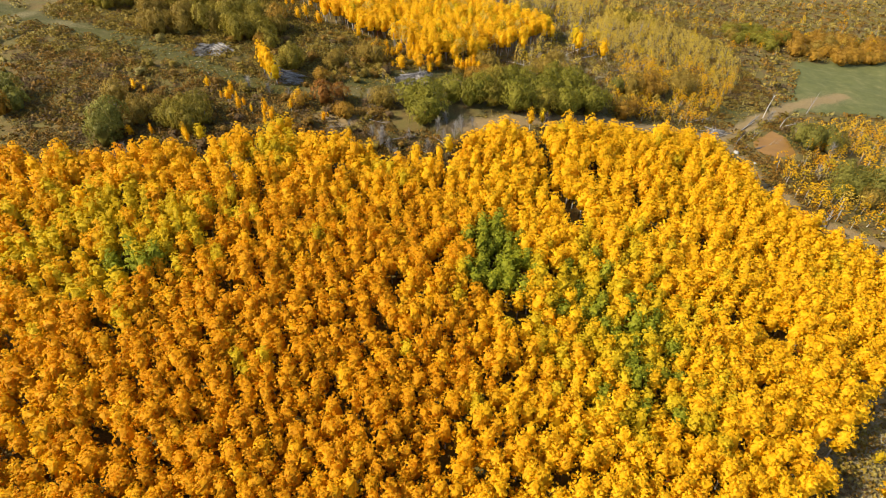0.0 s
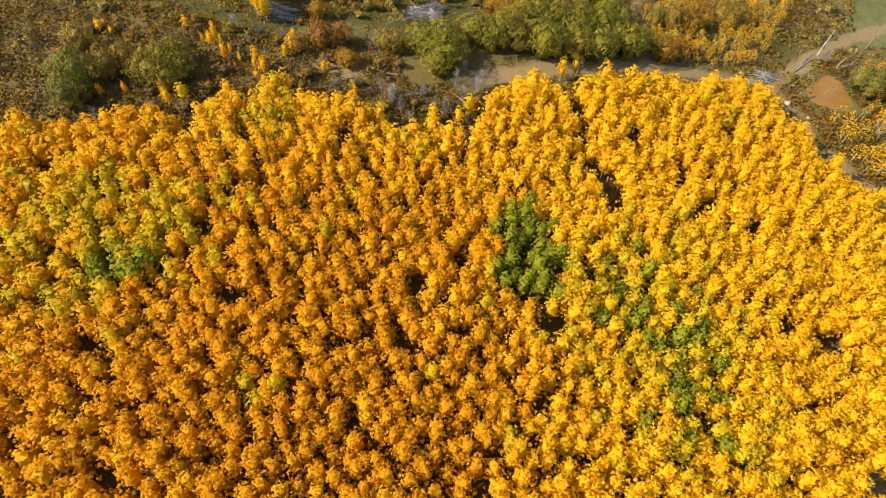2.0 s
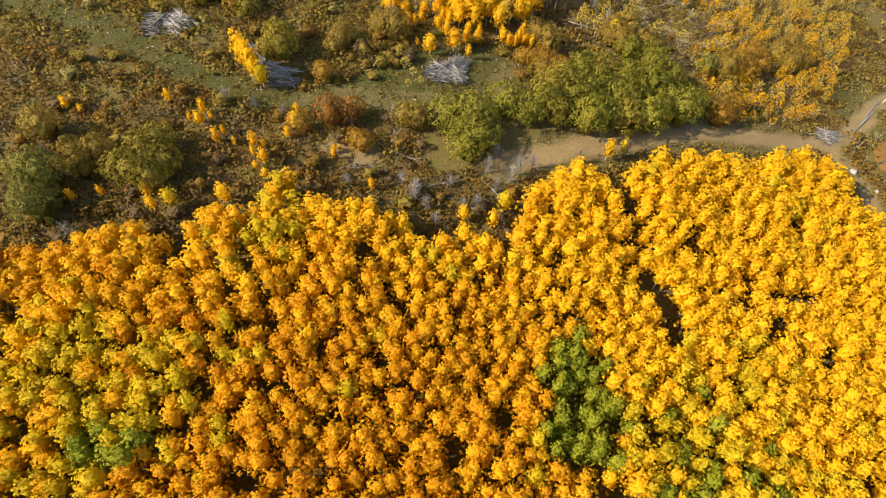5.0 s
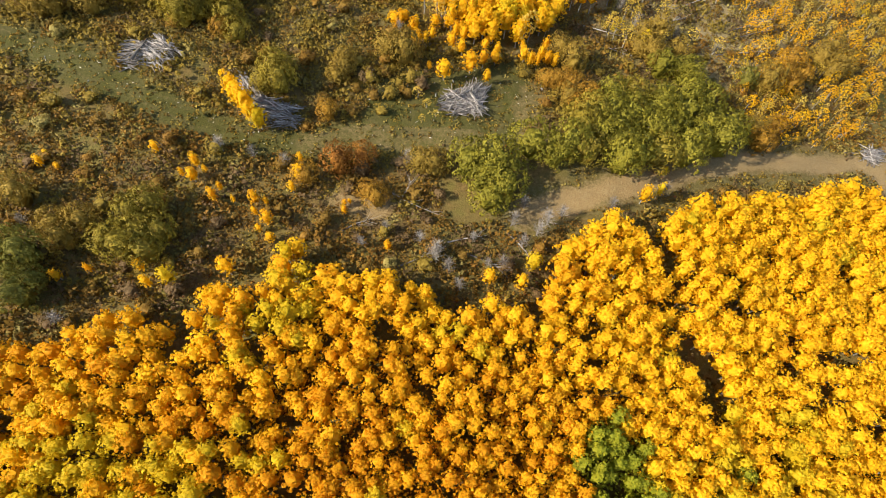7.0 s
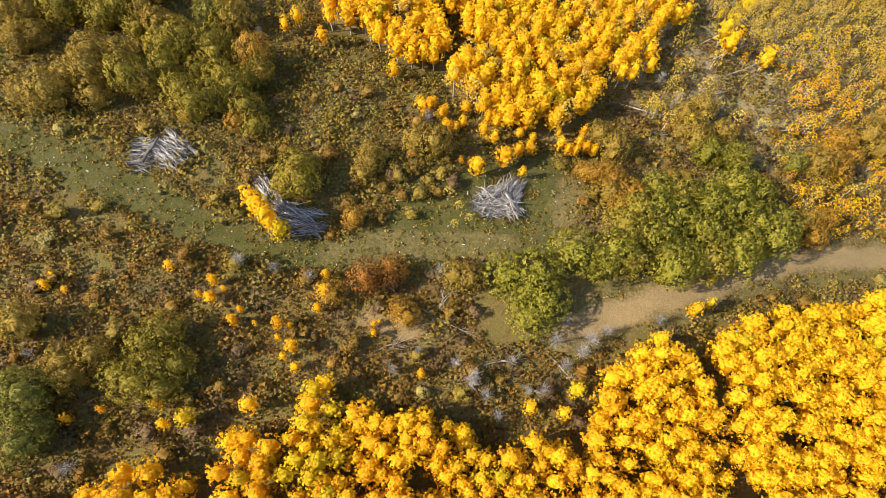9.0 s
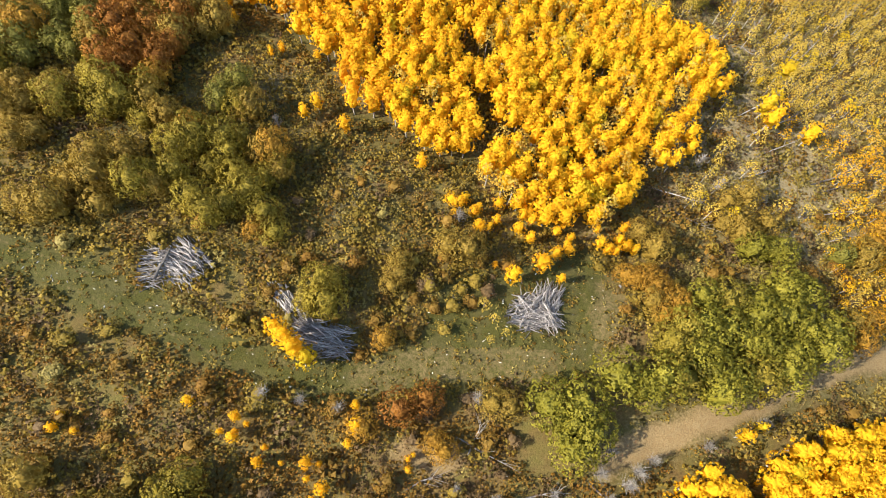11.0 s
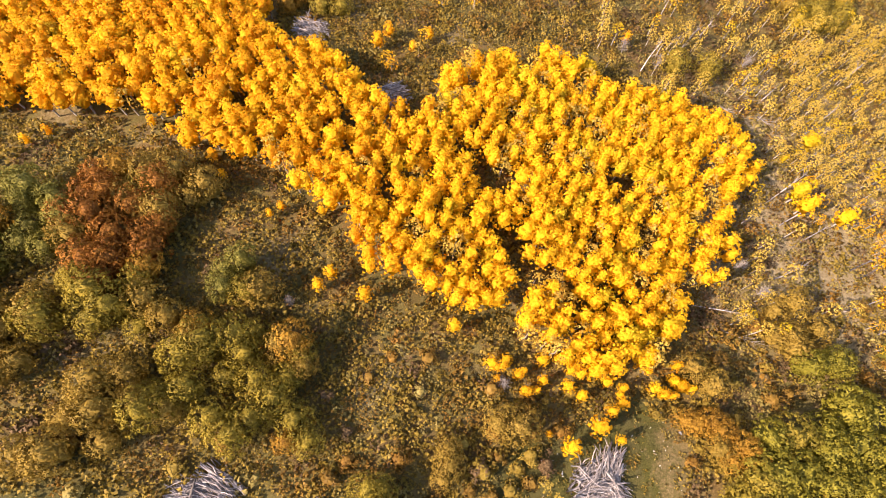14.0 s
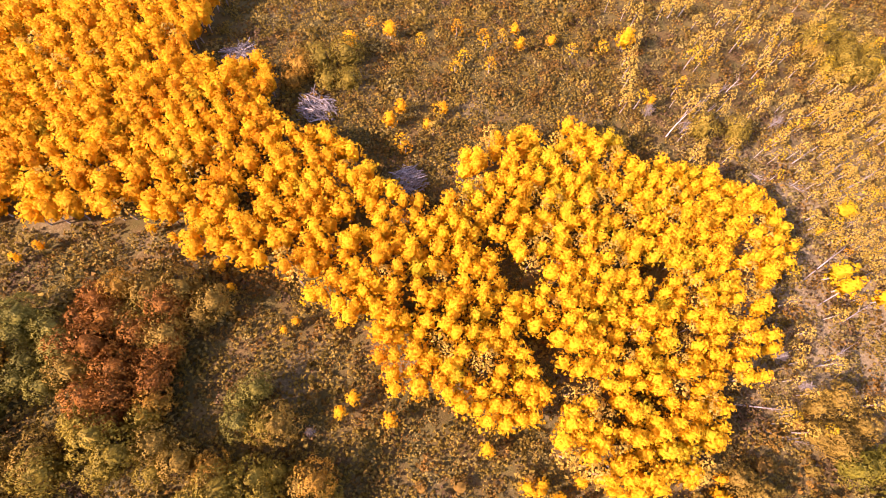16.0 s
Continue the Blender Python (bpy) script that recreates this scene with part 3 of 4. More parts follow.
def forest_stuff(name, label, xyz, wide, tall, hue, rng, shapes=None):
    """Many trees past counting, as one object."""
    verts, index, stems = [], [], []
    for (x, y, z), w, t, h in zip(xyz, wide, tall, hue):
        pool = THIN_SHAPES if HUES[h] == "thin" else shapes or GROVE_SHAPES
        cloud, stem = pool[int(rng.integers(len(pool)))]
        a = rng.uniform(0, 2 * math.pi)
        turn = np.array([[math.cos(a) * w, -math.sin(a) * w, 0], [math.sin(a) * w, math.cos(a) * w, 0], [0, 0, t]])
        verts.append(placed(cloud, turn, (x, y, z)))
        index.append(np.full(len(cloud) // 3, h))
        stems.append((stem[0] @ turn.T + (x, y, z), stem[1]))
    v = np.concatenate(verts)
    tv, tq = joined(stems)
    quads = np.concatenate([faces_for(len(v) // 3), tq + len(v)])
    index = np.concatenate(index + [np.full(len(tq), len(HUES))])
    middle = np.concatenate([np.repeat(stem[0].mean(0)[None], len(stem[0]), 0) for stem in stems])
    tn = (tv - middle) * (1, 1, 0) + (0, 0, 0.01)
    tn /= np.linalg.norm(tn, axis=1, keepdims=True)
    me = build_mesh(name, np.concatenate([v[:, :3], tv]), quads, [ASPEN[h] for h in HUES] + [BARK], index, smooth=True, normals=np.concatenate([v[:, 3:], tn]))
    tagged(new(name, me), label, "trees", kind="stuff")


def make_near_grove():
    rng = np.random.default_rng(11)
    x, y = scatter(rng, -84, 74, 17, 84, 1.58)
    keep = (edge_distance(NEAR_GROVE, x, y) + 0.7 * wobble(x, y, 2.5, 4) > 0.5) & ~in_gap(x, y) & (rng.random(len(x)) > 0.03)
    keep &= np.abs(x + 2) < 31 + 0.5 * y
    x, y = x[keep], y[keep]
    hue = near_hue(x, y, rng)
    wide, tall = rng.uniform(0.94, 1.3, len(x)) * (1 + 0.08 * np.clip((x - 4) / 8, 0, 1)), rng.uniform(0.86, 1.12, len(x)) * (1 + 0.1 * wobble(x, y, 5, 9))
    rim = edge_distance(NEAR_GROVE, x, y) < 2.2
    tall[rim] *= rng.uniform(0.75, 1.0, rim.sum())
    single = (y > 58) & (x > -26) & (x < 41) & (edge_distance(NEAR_GROVE, x, y) < 3.2)
    for k in np.flatnonzero(single):
        aspen_thing(x[k], y[k], wide[k], tall[k], HUES[hue[k]], rng, "aspens at the grove's edge")
    r = ~single
    forest_stuff("aspen_grove", "dense grove of golden and amber autumn aspens", np.stack([x, y, ground_z(x, y)], 1)[r], wide[r], tall[r], hue[r], rng)


def make_far_grove():
    rng = np.random.default_rng(12)
    x, y = scatter(rng, -95, 20, 96, 195, 1.56)
    keep = (edge_distance(FAR_GROVE, x, y) + 0.8 * wobble(x, y, 2.5, 6) > 0.4) & ~in_gap(x, y) & (rng.random(len(x)) > 0.04)
    keep &= (y < 170) & (x > -73)
    x, y = x[keep], y[keep]
    n = len(x)
    warm = 0.35 * wobble(x, y, 5, 1) + 0.55 * np.clip((-x - 10) / 25, 0, 1) + 0.2 * rng.normal(size=n)
    hue = np.select([warm > 0.85, warm > 0.35], [1, 5], 0)
    hue[rng.random(n) < 0.45 * np.clip(wobble(x, y, 4, 8) + 0.05, 0, 1) * (x > -18) + 0.04] = 4
    hue[rng.random(n) < 0.02 + 0.1 * (x > -8)] = 2
    wide, tall = rng.uniform(0.92, 1.28, n), rng.uniform(0.82, 1.1, n)
    single = (y < 106) & (edge_distance(FAR_GROVE, x, y) < 2.5)
    for k in np.flatnonzero(single):
        aspen_thing(x[k], y[k], wide[k], tall[k], HUES[hue[k]], rng, "aspens at the far grove's edge")
    r = ~single
    forest_stuff("aspen_grove", "grove of yellow aspens beyond the clearing", np.stack([x, y, ground_z(x, y)], 1)[r], wide[r], tall[r], hue[r], rng)


def make_sparse_aspens():
    rng = np.random.default_rng(13)
    low, airy = [], []
    # outline, spacing, share, width, height, odds of each hue
    for poly, cell, odds, wide, tall, odd, spots in (
        (SCRUB_EAST, 1.5, 0.78, 0.62, 0.5, (0.26, 0.08, 0.04, 0, 0.26, 0.36), low),
        (SPARSE_EAST, 1.9, 0.3, 0.74, 0.85, (0.08, 0, 0.14, 0, 0.78, 0), airy),
        (EAST_WOOD, 1.9, 0.72, 0.85, 0.6, (0.36, 0.1, 0.12, 0.02, 0.14, 0.26), low),
    ):
        x, y = scatter(rng, -5, 92, 56, 166, cell)
        keep = (edge_distance(poly, x, y) > 0.3) & (rng.random(len(x)) < odds + 0.4 * wobble(x, y, 5, 3)) & ~inside(FAR_GROVE, x, y)
        keep &= (line_distance(ROAD, x, y) > 2.3) & (line_distance(SPUR, x, y) > 1.9) & (edge_distance(POND, x, y) < -1.2) & ~inside(OAK_MASS, x, y)
        keep &= (np.hypot((x - 24) / 8, (y - 109) / 9) > 1) | (rng.random(len(x)) < 0.15)
        spots += [(a, b, wide, tall, rng.choice(6, p=odd if b < 114 + rng.normal(0, 3) else (0.06, 0, 0.14, 0, 0.8, 0))) for a, b in zip(x[keep], y[keep])]
    x, y = scatter(rng, -30, 125, 132, 190, 3.6)
    keep = ~inside(FAR_GROVE, x, y) & ~inside(FIELD, x, y) & ~inside(SPARSE_EAST, x, y) & ~inside(SCRUB_EAST, x, y) & (rng.random(len(x)) < 0.25 + 0.5 * wobble(x, y, 11, 5) - 0.1 * (x < 8))
    low += [(a, b, 0.66, 0.6, rng.choice([0, 1, 4])) for a, b in zip(x[keep], y[keep])]
    for spots, label, shapes in ((low, "scattered small yellow and amber aspens among brush", MIDDLE_SHAPES), (airy, "thin pale yellow aspens on a dry slope", SMALL_SHAPES)):
        p = np.array(spots)
        n = len(p)
        wide, tall = p[:, 2] * rng.uniform(0.65, 1.4, n), p[:, 3] * rng.uniform(0.7, 1.25, n)
        forest_stuff("sparse_aspens", label, np.stack([p[:, 0], p[:, 1], ground_z(p[:, 0], p[:, 1])], 1), wide, tall, p[:, 4].astype(int), rng, shapes)


# standing alone: x, y, crown radius, height
LONE = [(-5.2, 95, 0.7, 3), (-6.8, 93.8, 1.1, 3.2), (-9.8, 92.4, 1.1, 3), (-4.9, 92.4, 0.6, 2.2), (-11.4, 93.8, 0.4, 1.5), (-15.3, 100.3, 0.5, 2), (-18.8, 104.5, 0.8, 3)]
LONE_B = [(-34.2, 118.4, 0.5, 2), (-35.3, 117.7, 0.4, 2), (-30.3, 117.5, 0.5, 2), (-29.7, 110.7, 0.8, 3.2), (-31, 109.7, 0.7, 2.6), (-26.8, 108.4, 0.9, 3), (-44.8, 128, 0.6, 2), (-43.2, 126.2, 0.8, 2.6),
          (-40.7, 124.7, 0.8, 2), (-39.7, 122.4, 0.5, 2), (-56.5, 128.7, 0.5, 2), (-58.3, 127.7, 0.5, 2), (-46.8, 129.3, 0.5, 2)]
LONE_C = [(29.7, 123.8, 1.4, 3, "lime"), (23.6, 116.1, 1.5, 5.5, "lime"), (24.2, 114.5, 1.3, 5, "golden"), (28.9, 112.7, 1.3, 4.5, "golden"), (19.3, 119.8, 1, 4, "golden"), (25.2, 121.6, 0.5, 2, "lime"),
          (17.9, 124.9, 1, 4, "golden"), (19, 123.7, 1, 4, "golden"), (9.4, 151, 1.4, 4, "golden"), (9.6, 141, 0.7, 2.5, "amber")]
LONE_D = [(-31.3, 86.4, 1.1, 5.6, "golden"), (-30.5, 85.6, 1.15, 5.8, "golden"), (-29.7, 84.8, 1.15, 5.3, "golden"), (-28.8, 84.1, 1.1, 3.6, "lime"), (-38.4, 80.5, 0.6, 2, "golden"), (-48.7, 78.4, 0.5, 2, "golden"),
          (-44.7, 67.1, 0.6, 2, "amber"), (-42.1, 67.9, 0.4, 2, "amber"), (-37.7, 68.3, 0.6, 2.6, "golden"), (-36.8, 66.7, 0.6, 2.6, "golden"), (-35, 67.2, 0.9, 3.2, "lime"), (-30, 68.3, 0.9, 3.4, "golden"),
          (-24.6, 69.5, 1.1, 4, "lime"), (-23.6, 70, 1, 4, "golden"), (-15.4, 71.3, 0.5, 2, "amber"), (-19.8, 74.9, 0.4, 1.8, "amber")]
LONE_E = [(-12.7, 89.7, 0.8, 1.6, "thin"), (-11.7, 88.3, 0.6, 1.3, "thin"), (-12.2, 86.3, 0.5, 1.2, "thin"), (-10.7, 87, 0.5, 1.2, "thin"), (-34.4, 79.2, 0.6, 2.6, "golden"), (-34.5, 77.6, 0.55, 2.4, "golden"), (-32.3, 75.6, 0.6, 2.6, "amber"), (-28.4, 75.5, 0.7, 2.6, "amber"), (-27, 73.5, 0.8, 2.6, "amber"), (-24.3, 78.5, 0.9, 2.6, "golden"),
          (11.1, 77.5, 0.8, 3.6, "golden"), (13, 78.3, 0.6, 3, "lime"), (-2.4, 67.9, 0.8, 3.4, "golden"), (14.3, 81.3, 0.5, 1.4, "lime"), (-1.1, 69.9, 1, 3.4, "lime"), (-5.5, 68.4, 0.8, 3, "golden")]
LONE_F = [(43.5, 27.2, 0.9, 3, "golden"), (40.2, 25.2, 1.0, 3.2, "golden"), (47.4, 30.8, 1.1, 3, "golden"), (41.2, 28.6, 0.6, 2, "lime"), (45.6, 25.2, 0.8, 2.4, "golden"), (-26, 152.7, 1.2, 3, "amber"), (-21, 154.5, 1, 3, "amber"), (-21.3, 141.9, 0.9, 2.8, "amber"), (-16.4, 141.6, 0.6, 2.4, "amber"), (-18.7, 139.5, 0.6, 2, "amber"), (-22.8, 140, 0.9, 2.8, "amber"),
          (-4.9, 151.2, 0.8, 2.6, "amber"), (-4.9, 154.1, 0.7, 2.2, "amber"), (-0.5, 151.8, 0.7, 2.2, "amber")]


def make_lone_aspens():
    rng = np.random.default_rng(14)
    for row in LONE + LONE_B:
        aspen_thing(row[0], row[1], row[2] / 1.1, row[3] / 4.5, "golden" if rng.random() < 0.7 else "honey", rng, "lone aspens in the brush")
    for x, y, r, h, hue in LONE_C + LONE_D + LONE_E + LONE_F:
        aspen_thing(x, y, r / 1.1, h / 4.5, "honey" if hue == "amber" else hue, rng, "lone aspens in the brush")
        if hue in ("amber", "golden") and 73 < y < 80 and x < -14:
            for _ in range(2):
                w, q = rng.uniform(0, 6.28), rng.uniform(0.8, 1.9)
                aspen_thing(x + q * math.cos(w), y + q * math.sin(w), r * rng.uniform(0.45, 0.8), h / 4.5 * rng.uniform(0.5, 0.8), "honey" if rng.random() < 0.25 else "golden", rng, "lone aspens in the brush")
    for _ in range(34):  # seedlings in front of the far grove
        x = rng.uniform(-16, 4)
        y = 98.5 - 0.05 * (x + 6) ** 2 * (x < -6) + rng.uniform(-3.2, 1.0) + (max(0, -x - 7) * 0.75)
        aspen_thing(x, y, rng.uniform(0.35, 0.75), rng.uniform(0.35, 0.65), "golden" if rng.random() < 0.65 else "honey", rng, "lone aspens in the brush")


# ---- oaks and brush ----
def oak_shape(seed):
    """Rounded oak about 3 m tall and 4 m wide."""
    rng = np.random.default_rng(seed)
    lobes = []
    n = 54
    for k in range(n):
        up = 1 - 0.95 * (k + 0.5) / n
        r = 1.85 * math.sqrt(1 - up * up) * rng.uniform(0.72, 1.06)
        w = 2.4 * k + seed
        lobes.append((np.array([r * math.cos(w), r * math.sin(w), 0.6 + 1.95 * up**0.65 * rng.uniform(0.84, 1.08)]), rng.uniform(0.24, 0.46)))
    inner = husk(rng, 0.25, 2.6, lambda f: 1.55 * math.sqrt(max(0.0, 1 - (f - 0.1) ** 2)) * (1.0 if f > 0.1 else 0.9), 9, (0.02, 0.35, 0.7), 0.2)
    cloud = crown_cloud(rng, lobes, 1120, 0.155, 0.72, 0.15, inner, 0.28)
    stems = []
    for k in range(3):
        w = 2.1 * k + seed
        stems.append(tube([(0.15 * math.cos(w), 0.15 * math.sin(w), -0.4), (0.4 * math.cos(w), 0.4 * math.sin(w), 0.8), (0.8 * math.cos(w), 0.8 * math.sin(w), 1.7)], (0.09, 0.07, 0.02), 5))
    return cloud, joined(stems)


OAK_SHAPES = [oak_shape(60 + s) for s in range(6)]
oak_meshes = {}
OAK_LABEL = {"olive": "rounded scrub oak with dull olive-green leaves", "moss": "rounded scrub oak with grey-green leaves", "green": "scrub oak in dense dark green leaf",
             "brown": "scrub oak turning brownish olive", "rust": "scrub oak with rusty orange-brown leaves", "russet": "scrub oak with dark russet-red leaves"}


def oak_thing(x, y, wide, tall, hue, rng, group="scrub oaks"):
    k = int(rng.integers(6))
    if (k, hue) not in oak_meshes:
        cloud = OAK_SHAPES[k][0]
        oak_meshes[k, hue] = foliage_mesh("crown", cloud, [OAK[hue]])
    if k not in oak_meshes:
        oak_meshes[k] = build_mesh("trunk", *OAK_SHAPES[k][1], [OAK_BARK], smooth=True)
    tree = tagged(new("scrub_oak"), OAK_LABEL[hue], "tree", group)
    part("trunk", oak_meshes[k], tree)
    part("crown", oak_meshes[k, hue], tree)
    tree.matrix_world = pose(x, y, float(ground_z(x, y)), 0, 0, rng.uniform(0, 360)) @ Matrix.Diagonal((wide, wide, tall, 1))


# thickets: centre, half widths, colour
THICKETS = [(-39, 72, 3.2, 2.9, "olive"), (-47.5, 68, 2.6, 3.0, "moss"), (-48, 74, 2.4, 1.4, "brown"), (-44.5, 71.3, 2.0, 1.6, "brown"), (-38, 102, 6.0, 5.0, "olive"), (-49, 101, 3.8, 3.0, "brown"),
            (-48, 117, 5.2, 7.2, "russet"), (-57, 119, 4.3, 5.6, "moss"), (-39, 112, 2.0, 1.9, "moss"), (-49, 110, 5.6, 3.2, "olive"), (-42, 107, 2.8, 1.6, "brown"), (-54, 98, 2.6, 1.8, "brown")]
THICKETS_B = [(-27, 90, 2.8, 1.5, "olive"), (-21, 92.7, 0.9, 1.8, "brown"), (-22, 85.8, 0.9, 1.4, "rust"), (-34, 97, 2.4, 1.2, "olive"), (-15, 95, 2.3, 1.5, "brown"), (-19, 79.3, 2.9, 1.5, "russet"),
              (-23.4, 78.5, 1.6, 0.9, "rust"), (-17, 77, 1.3, 1.0, "rust"), (-11.6, 80, 1.3, 1.0, "brown"), (17, 101.5, 4.0, 3.0, "brown"), (19.5, 97, 4.8, 2.2, "green"), (6, 90, 2.0, 1.0, "rust")]
THICKETS_C = [(29, 89, 3.0, 2.2, "rust"), (5, 97, 2.3, 1.6, "brown"), (3.5, 92.5, 2.4, 0.9, "rust"), (-30, 149, 3.8, 5.0, "olive"), (19, 137, 4.8, 2.4, "olive"), (43, 148, 6.4, 6.0, "olive"), (6, 137.5, 2.4, 1.3, "green"),
              (-45, 121, 4.4, 3.0, "brown"), (-37, 110, 2.4, 2.0, "olive"), (74, 146, 7.0, 9.0, "green"), (92, 141, 15.0, 10.0, "rust"), (-64, 73, 3.0, 3.4, "moss"), (61, 73, 4.4, 3.4, "moss")]
THICKETS_D = [(62, 87, 3.4, 3.4, "moss"), (-56, 108, 3.0, 4.0, "brown"), (-66, 112, 5.0, 6.0, "olive"), (-33, 104, 1.8, 2.0, "brown"), (-44, 100, 3.0, 3.0, "olive"), (35, 99, 2.5, 2.5, "rust"), (30, 96, 2.0, 1.6, "moss"), (43, 103, 3.0, 3.0, "brown")]


def make_oaks():
    rng = np.random.default_rng(21)
    x, y = scatter(rng, -12, 28, 73, 96, 2.9)
    keep = (edge_distance(OAK_MASS, x, y) > 0.9) & (line_distance([(-2.6, 82.5), (-1.4, 76)], x, y) > 1.25)
    for a, b in zip(x[keep], y[keep]):
        oak_thing(a, b, rng.uniform(1.05, 1.4), rng.uniform(1.4, 1.85), "green" if rng.random() < 0.88 else "olive", rng, "oaks along the road")
    for cx, cy, rx, ry, hue in THICKETS + THICKETS_B + THICKETS_C + THICKETS_D:
        big = min(1.0, min(rx, ry) / 1.6)
        cell = 2.6 * max(0.55, big)
        x, y = scatter(rng, cx - rx, cx + rx + 0.1, cy - ry, cy + ry + 0.1, cell)
        keep = np.hypot((x - cx) / rx, (y - cy) / ry) < 1.0
        x, y = (x[keep], y[keep]) if keep.any() else (np.array([cx]), np.array([cy]))
        for a, b in zip(x, y):
            if cy > 130 and rng.random() < 0.3:
                continue
            other = hue if rng.random() < 0.84 else ("olive", "brown", "brown", "rust")[int(rng.integers(4))]
            s = rng.uniform(0.75, 1.1) * (0.62 + 0.38 * big)
            oak_thing(a, b, s, s * rng.uniform(0.9, 1.2) * (1.22 + 0.18 * (big == 1.0)) * (1 - 0.25 * (cy > 125)), other, rng, "scrub oaks in the brush")


def shrub_shape(seed, count=66):
    rng = np.random.default_rng(seed)
    lobes = []
    for k in range(10):
        w, q = 2.4 * k + seed, 0.68 * math.sqrt((k + 0.3) / 10) * rng.uniform(0.8, 1.2)
        lobes.append((np.array([q * math.cos(w), q * math.sin(w), rng.uniform(0.18, 0.5) * (1.2 - q)]), rng.uniform(0.1, 0.24)))
    return crown_cloud(rng, lobes, count, 0.185 * math.sqrt(66 / count), 0.2, 0.55)


SHRUB_SHAPES = [shrub_shape(90 + s) for s in range(8)]
FAR_SHRUBS = [shrub_shape(120 + s, 26) for s in range(8)]
TUFTS = [shrub_shape(140 + s, 14) for s in range(8)]
BRUSH_KEYS = list(BRUSH)


def brush_stuff(name, label, x, y, size, hue, rng, shapes, flat=0.95):
    verts = []
    z = ground_z(x, y)
    for a, b, c, s in zip(x, y, z, size):
        w = rng.uniform(0, 6.28)
        turn = np.array([[math.cos(w) * s, -math.sin(w) * s, 0], [math.sin(w) * s, math.cos(w) * s, 0], [0, 0, s * flat * rng.uniform(0.7, 1.3)]])
        verts.append(placed(shapes[int(rng.integers(8))], turn, (a, b, c - 0.05)))
    per = len(shapes[0]) // 3
    v = np.concatenate(verts)
    tagged(new(name, foliage_mesh(name, v, [BRUSH[k] for k in BRUSH_KEYS], np.repeat(hue, per))), label, "brush", kind="stuff")


def open_ground(x, y):
    """Places where brush may grow."""
    ok = (((edge_distance(NEAR_GROVE, x, y) < 0.3) & (edge_distance(FAR_GROVE, x, y) < 0.3)) | in_gap(x, y)) & (edge_distance(POND, x, y) < -0.8) & ~inside(OAK_MASS, x, y)
    g, f, d, _ = cover(x, y)
    return ok & (np.maximum(np.maximum(g, f), d) < 0.62) & (line_distance(ROAD[:8], x, y) > 2.7 + 0.9 * wobble(x, y, 3.0, 1.0))


def make_brush():
    rng = np.random.default_rng(31)
    x, y = scatter(rng, -76, 62, 18, 166, 0.97)
    keep = open_ground(x, y) & (rng.random(len(x)) < 0.98 + 0.35 * wobble(x, y, 4, 2) - 0.3 * ((x > 8) & (x < 46) & (y > 96)))
    keep &= ((np.abs(x + 4) < 24 + 0.50 * y) & (y > 55)) | ((x > 25) & (x < 58) & (y < 56))
    x, y = x[keep], y[keep]
    n = len(x)
    tone = wobble(x, y, 5, 3) + 0.3 * rng.normal(size=n)
    hue = np.select([tone < -0.75, tone < -0.25, tone < 0.45, tone < 0.85], [3, 1, 0, 1], 2)
    south = (y < 80 + 0.4 * np.clip(-x - 28, 0, 60)) & (x < 5)
    patch = wobble(x, y, 4, 13) + 0.3 * rng.normal(size=n)
    hue = np.where(south & (rng.random(n) < 0.75), np.select([patch < -0.4, patch < 0.15, patch < 0.75], [3, 1, 2], 0), hue)
    north = (y > 88) & (x < 6) & (rng.random(n) < 0.7)
    drift = wobble(x, y, 3.2, 21) + 0.25 * rng.normal(size=n)
    hue = np.where(north, np.select([drift > 0.85, drift > 0.42, drift < -0.9], [2, 1, 4], 0), hue)
    hue = np.where((x > 8) & (rng.random(n) < 0.45), rng.choice([4, 3, 4], n), hue)
    hue = np.where(rng.random(n) < 0.04, 4, hue)
    hue = np.where((x > 45) & (y < 98) & (rng.random(n) < 0.8), rng.choice([0, 2, 2, 1], n), hue)
    size = rng.uniform(0.75, 1.3, n) * (1 + 0.3 * wobble(x, y, 3, 8)) * np.where(rng.random(n) < 0.13, rng.uniform(1.2, 1.6, n), 1)
    brush_stuff("brush", "low olive and brown autumn brush", x, y, size, hue, rng, SHRUB_SHAPES)
    x, y = scatter(rng, -100, 135, 60, 192, 1.95)
    keep = open_ground(x, y) & ((np.abs(x + 4) > 24 + 0.5 * y) | (x > 62) | (y > 166)) & (rng.random(len(x)) < 0.85) & (x < 34 + 0.56 * y) & (x > -38 - 0.5 * y)
    x, y = x[keep], y[keep]
    n = len(x)
    hue = rng.choice(5, n, p=[0.36, 0.22, 0.14, 0.08, 0.20])
    brush_stuff("brush", "dry olive brush on the far hillside", x, y, rng.uniform(0.8, 1.7, n), hue, rng, FAR_SHRUBS)
    x, y = scatter(rng, -60, 60, 66, 105, 0.52)
    g, f, d, _ = cover(x, y)
    keep = (np.maximum(g, d) > 0.4) & (rng.random(len(x)) < 0.5 + 0.35 * wobble(x, y, 2.5, 4) - 0.25 * (d > 0.6)) & ~inside(NEAR_GROVE, x, y) & (line_distance(ROAD, x, y) > 1.4)
    x, y = x[keep], y[keep]
    brush_stuff("grass_tufts", "small dry tufts in the grass", x, y, rng.uniform(0.14, 0.5, len(x)), rng.choice([0, 0, 4, 1], len(x)), rng, TUFTS)


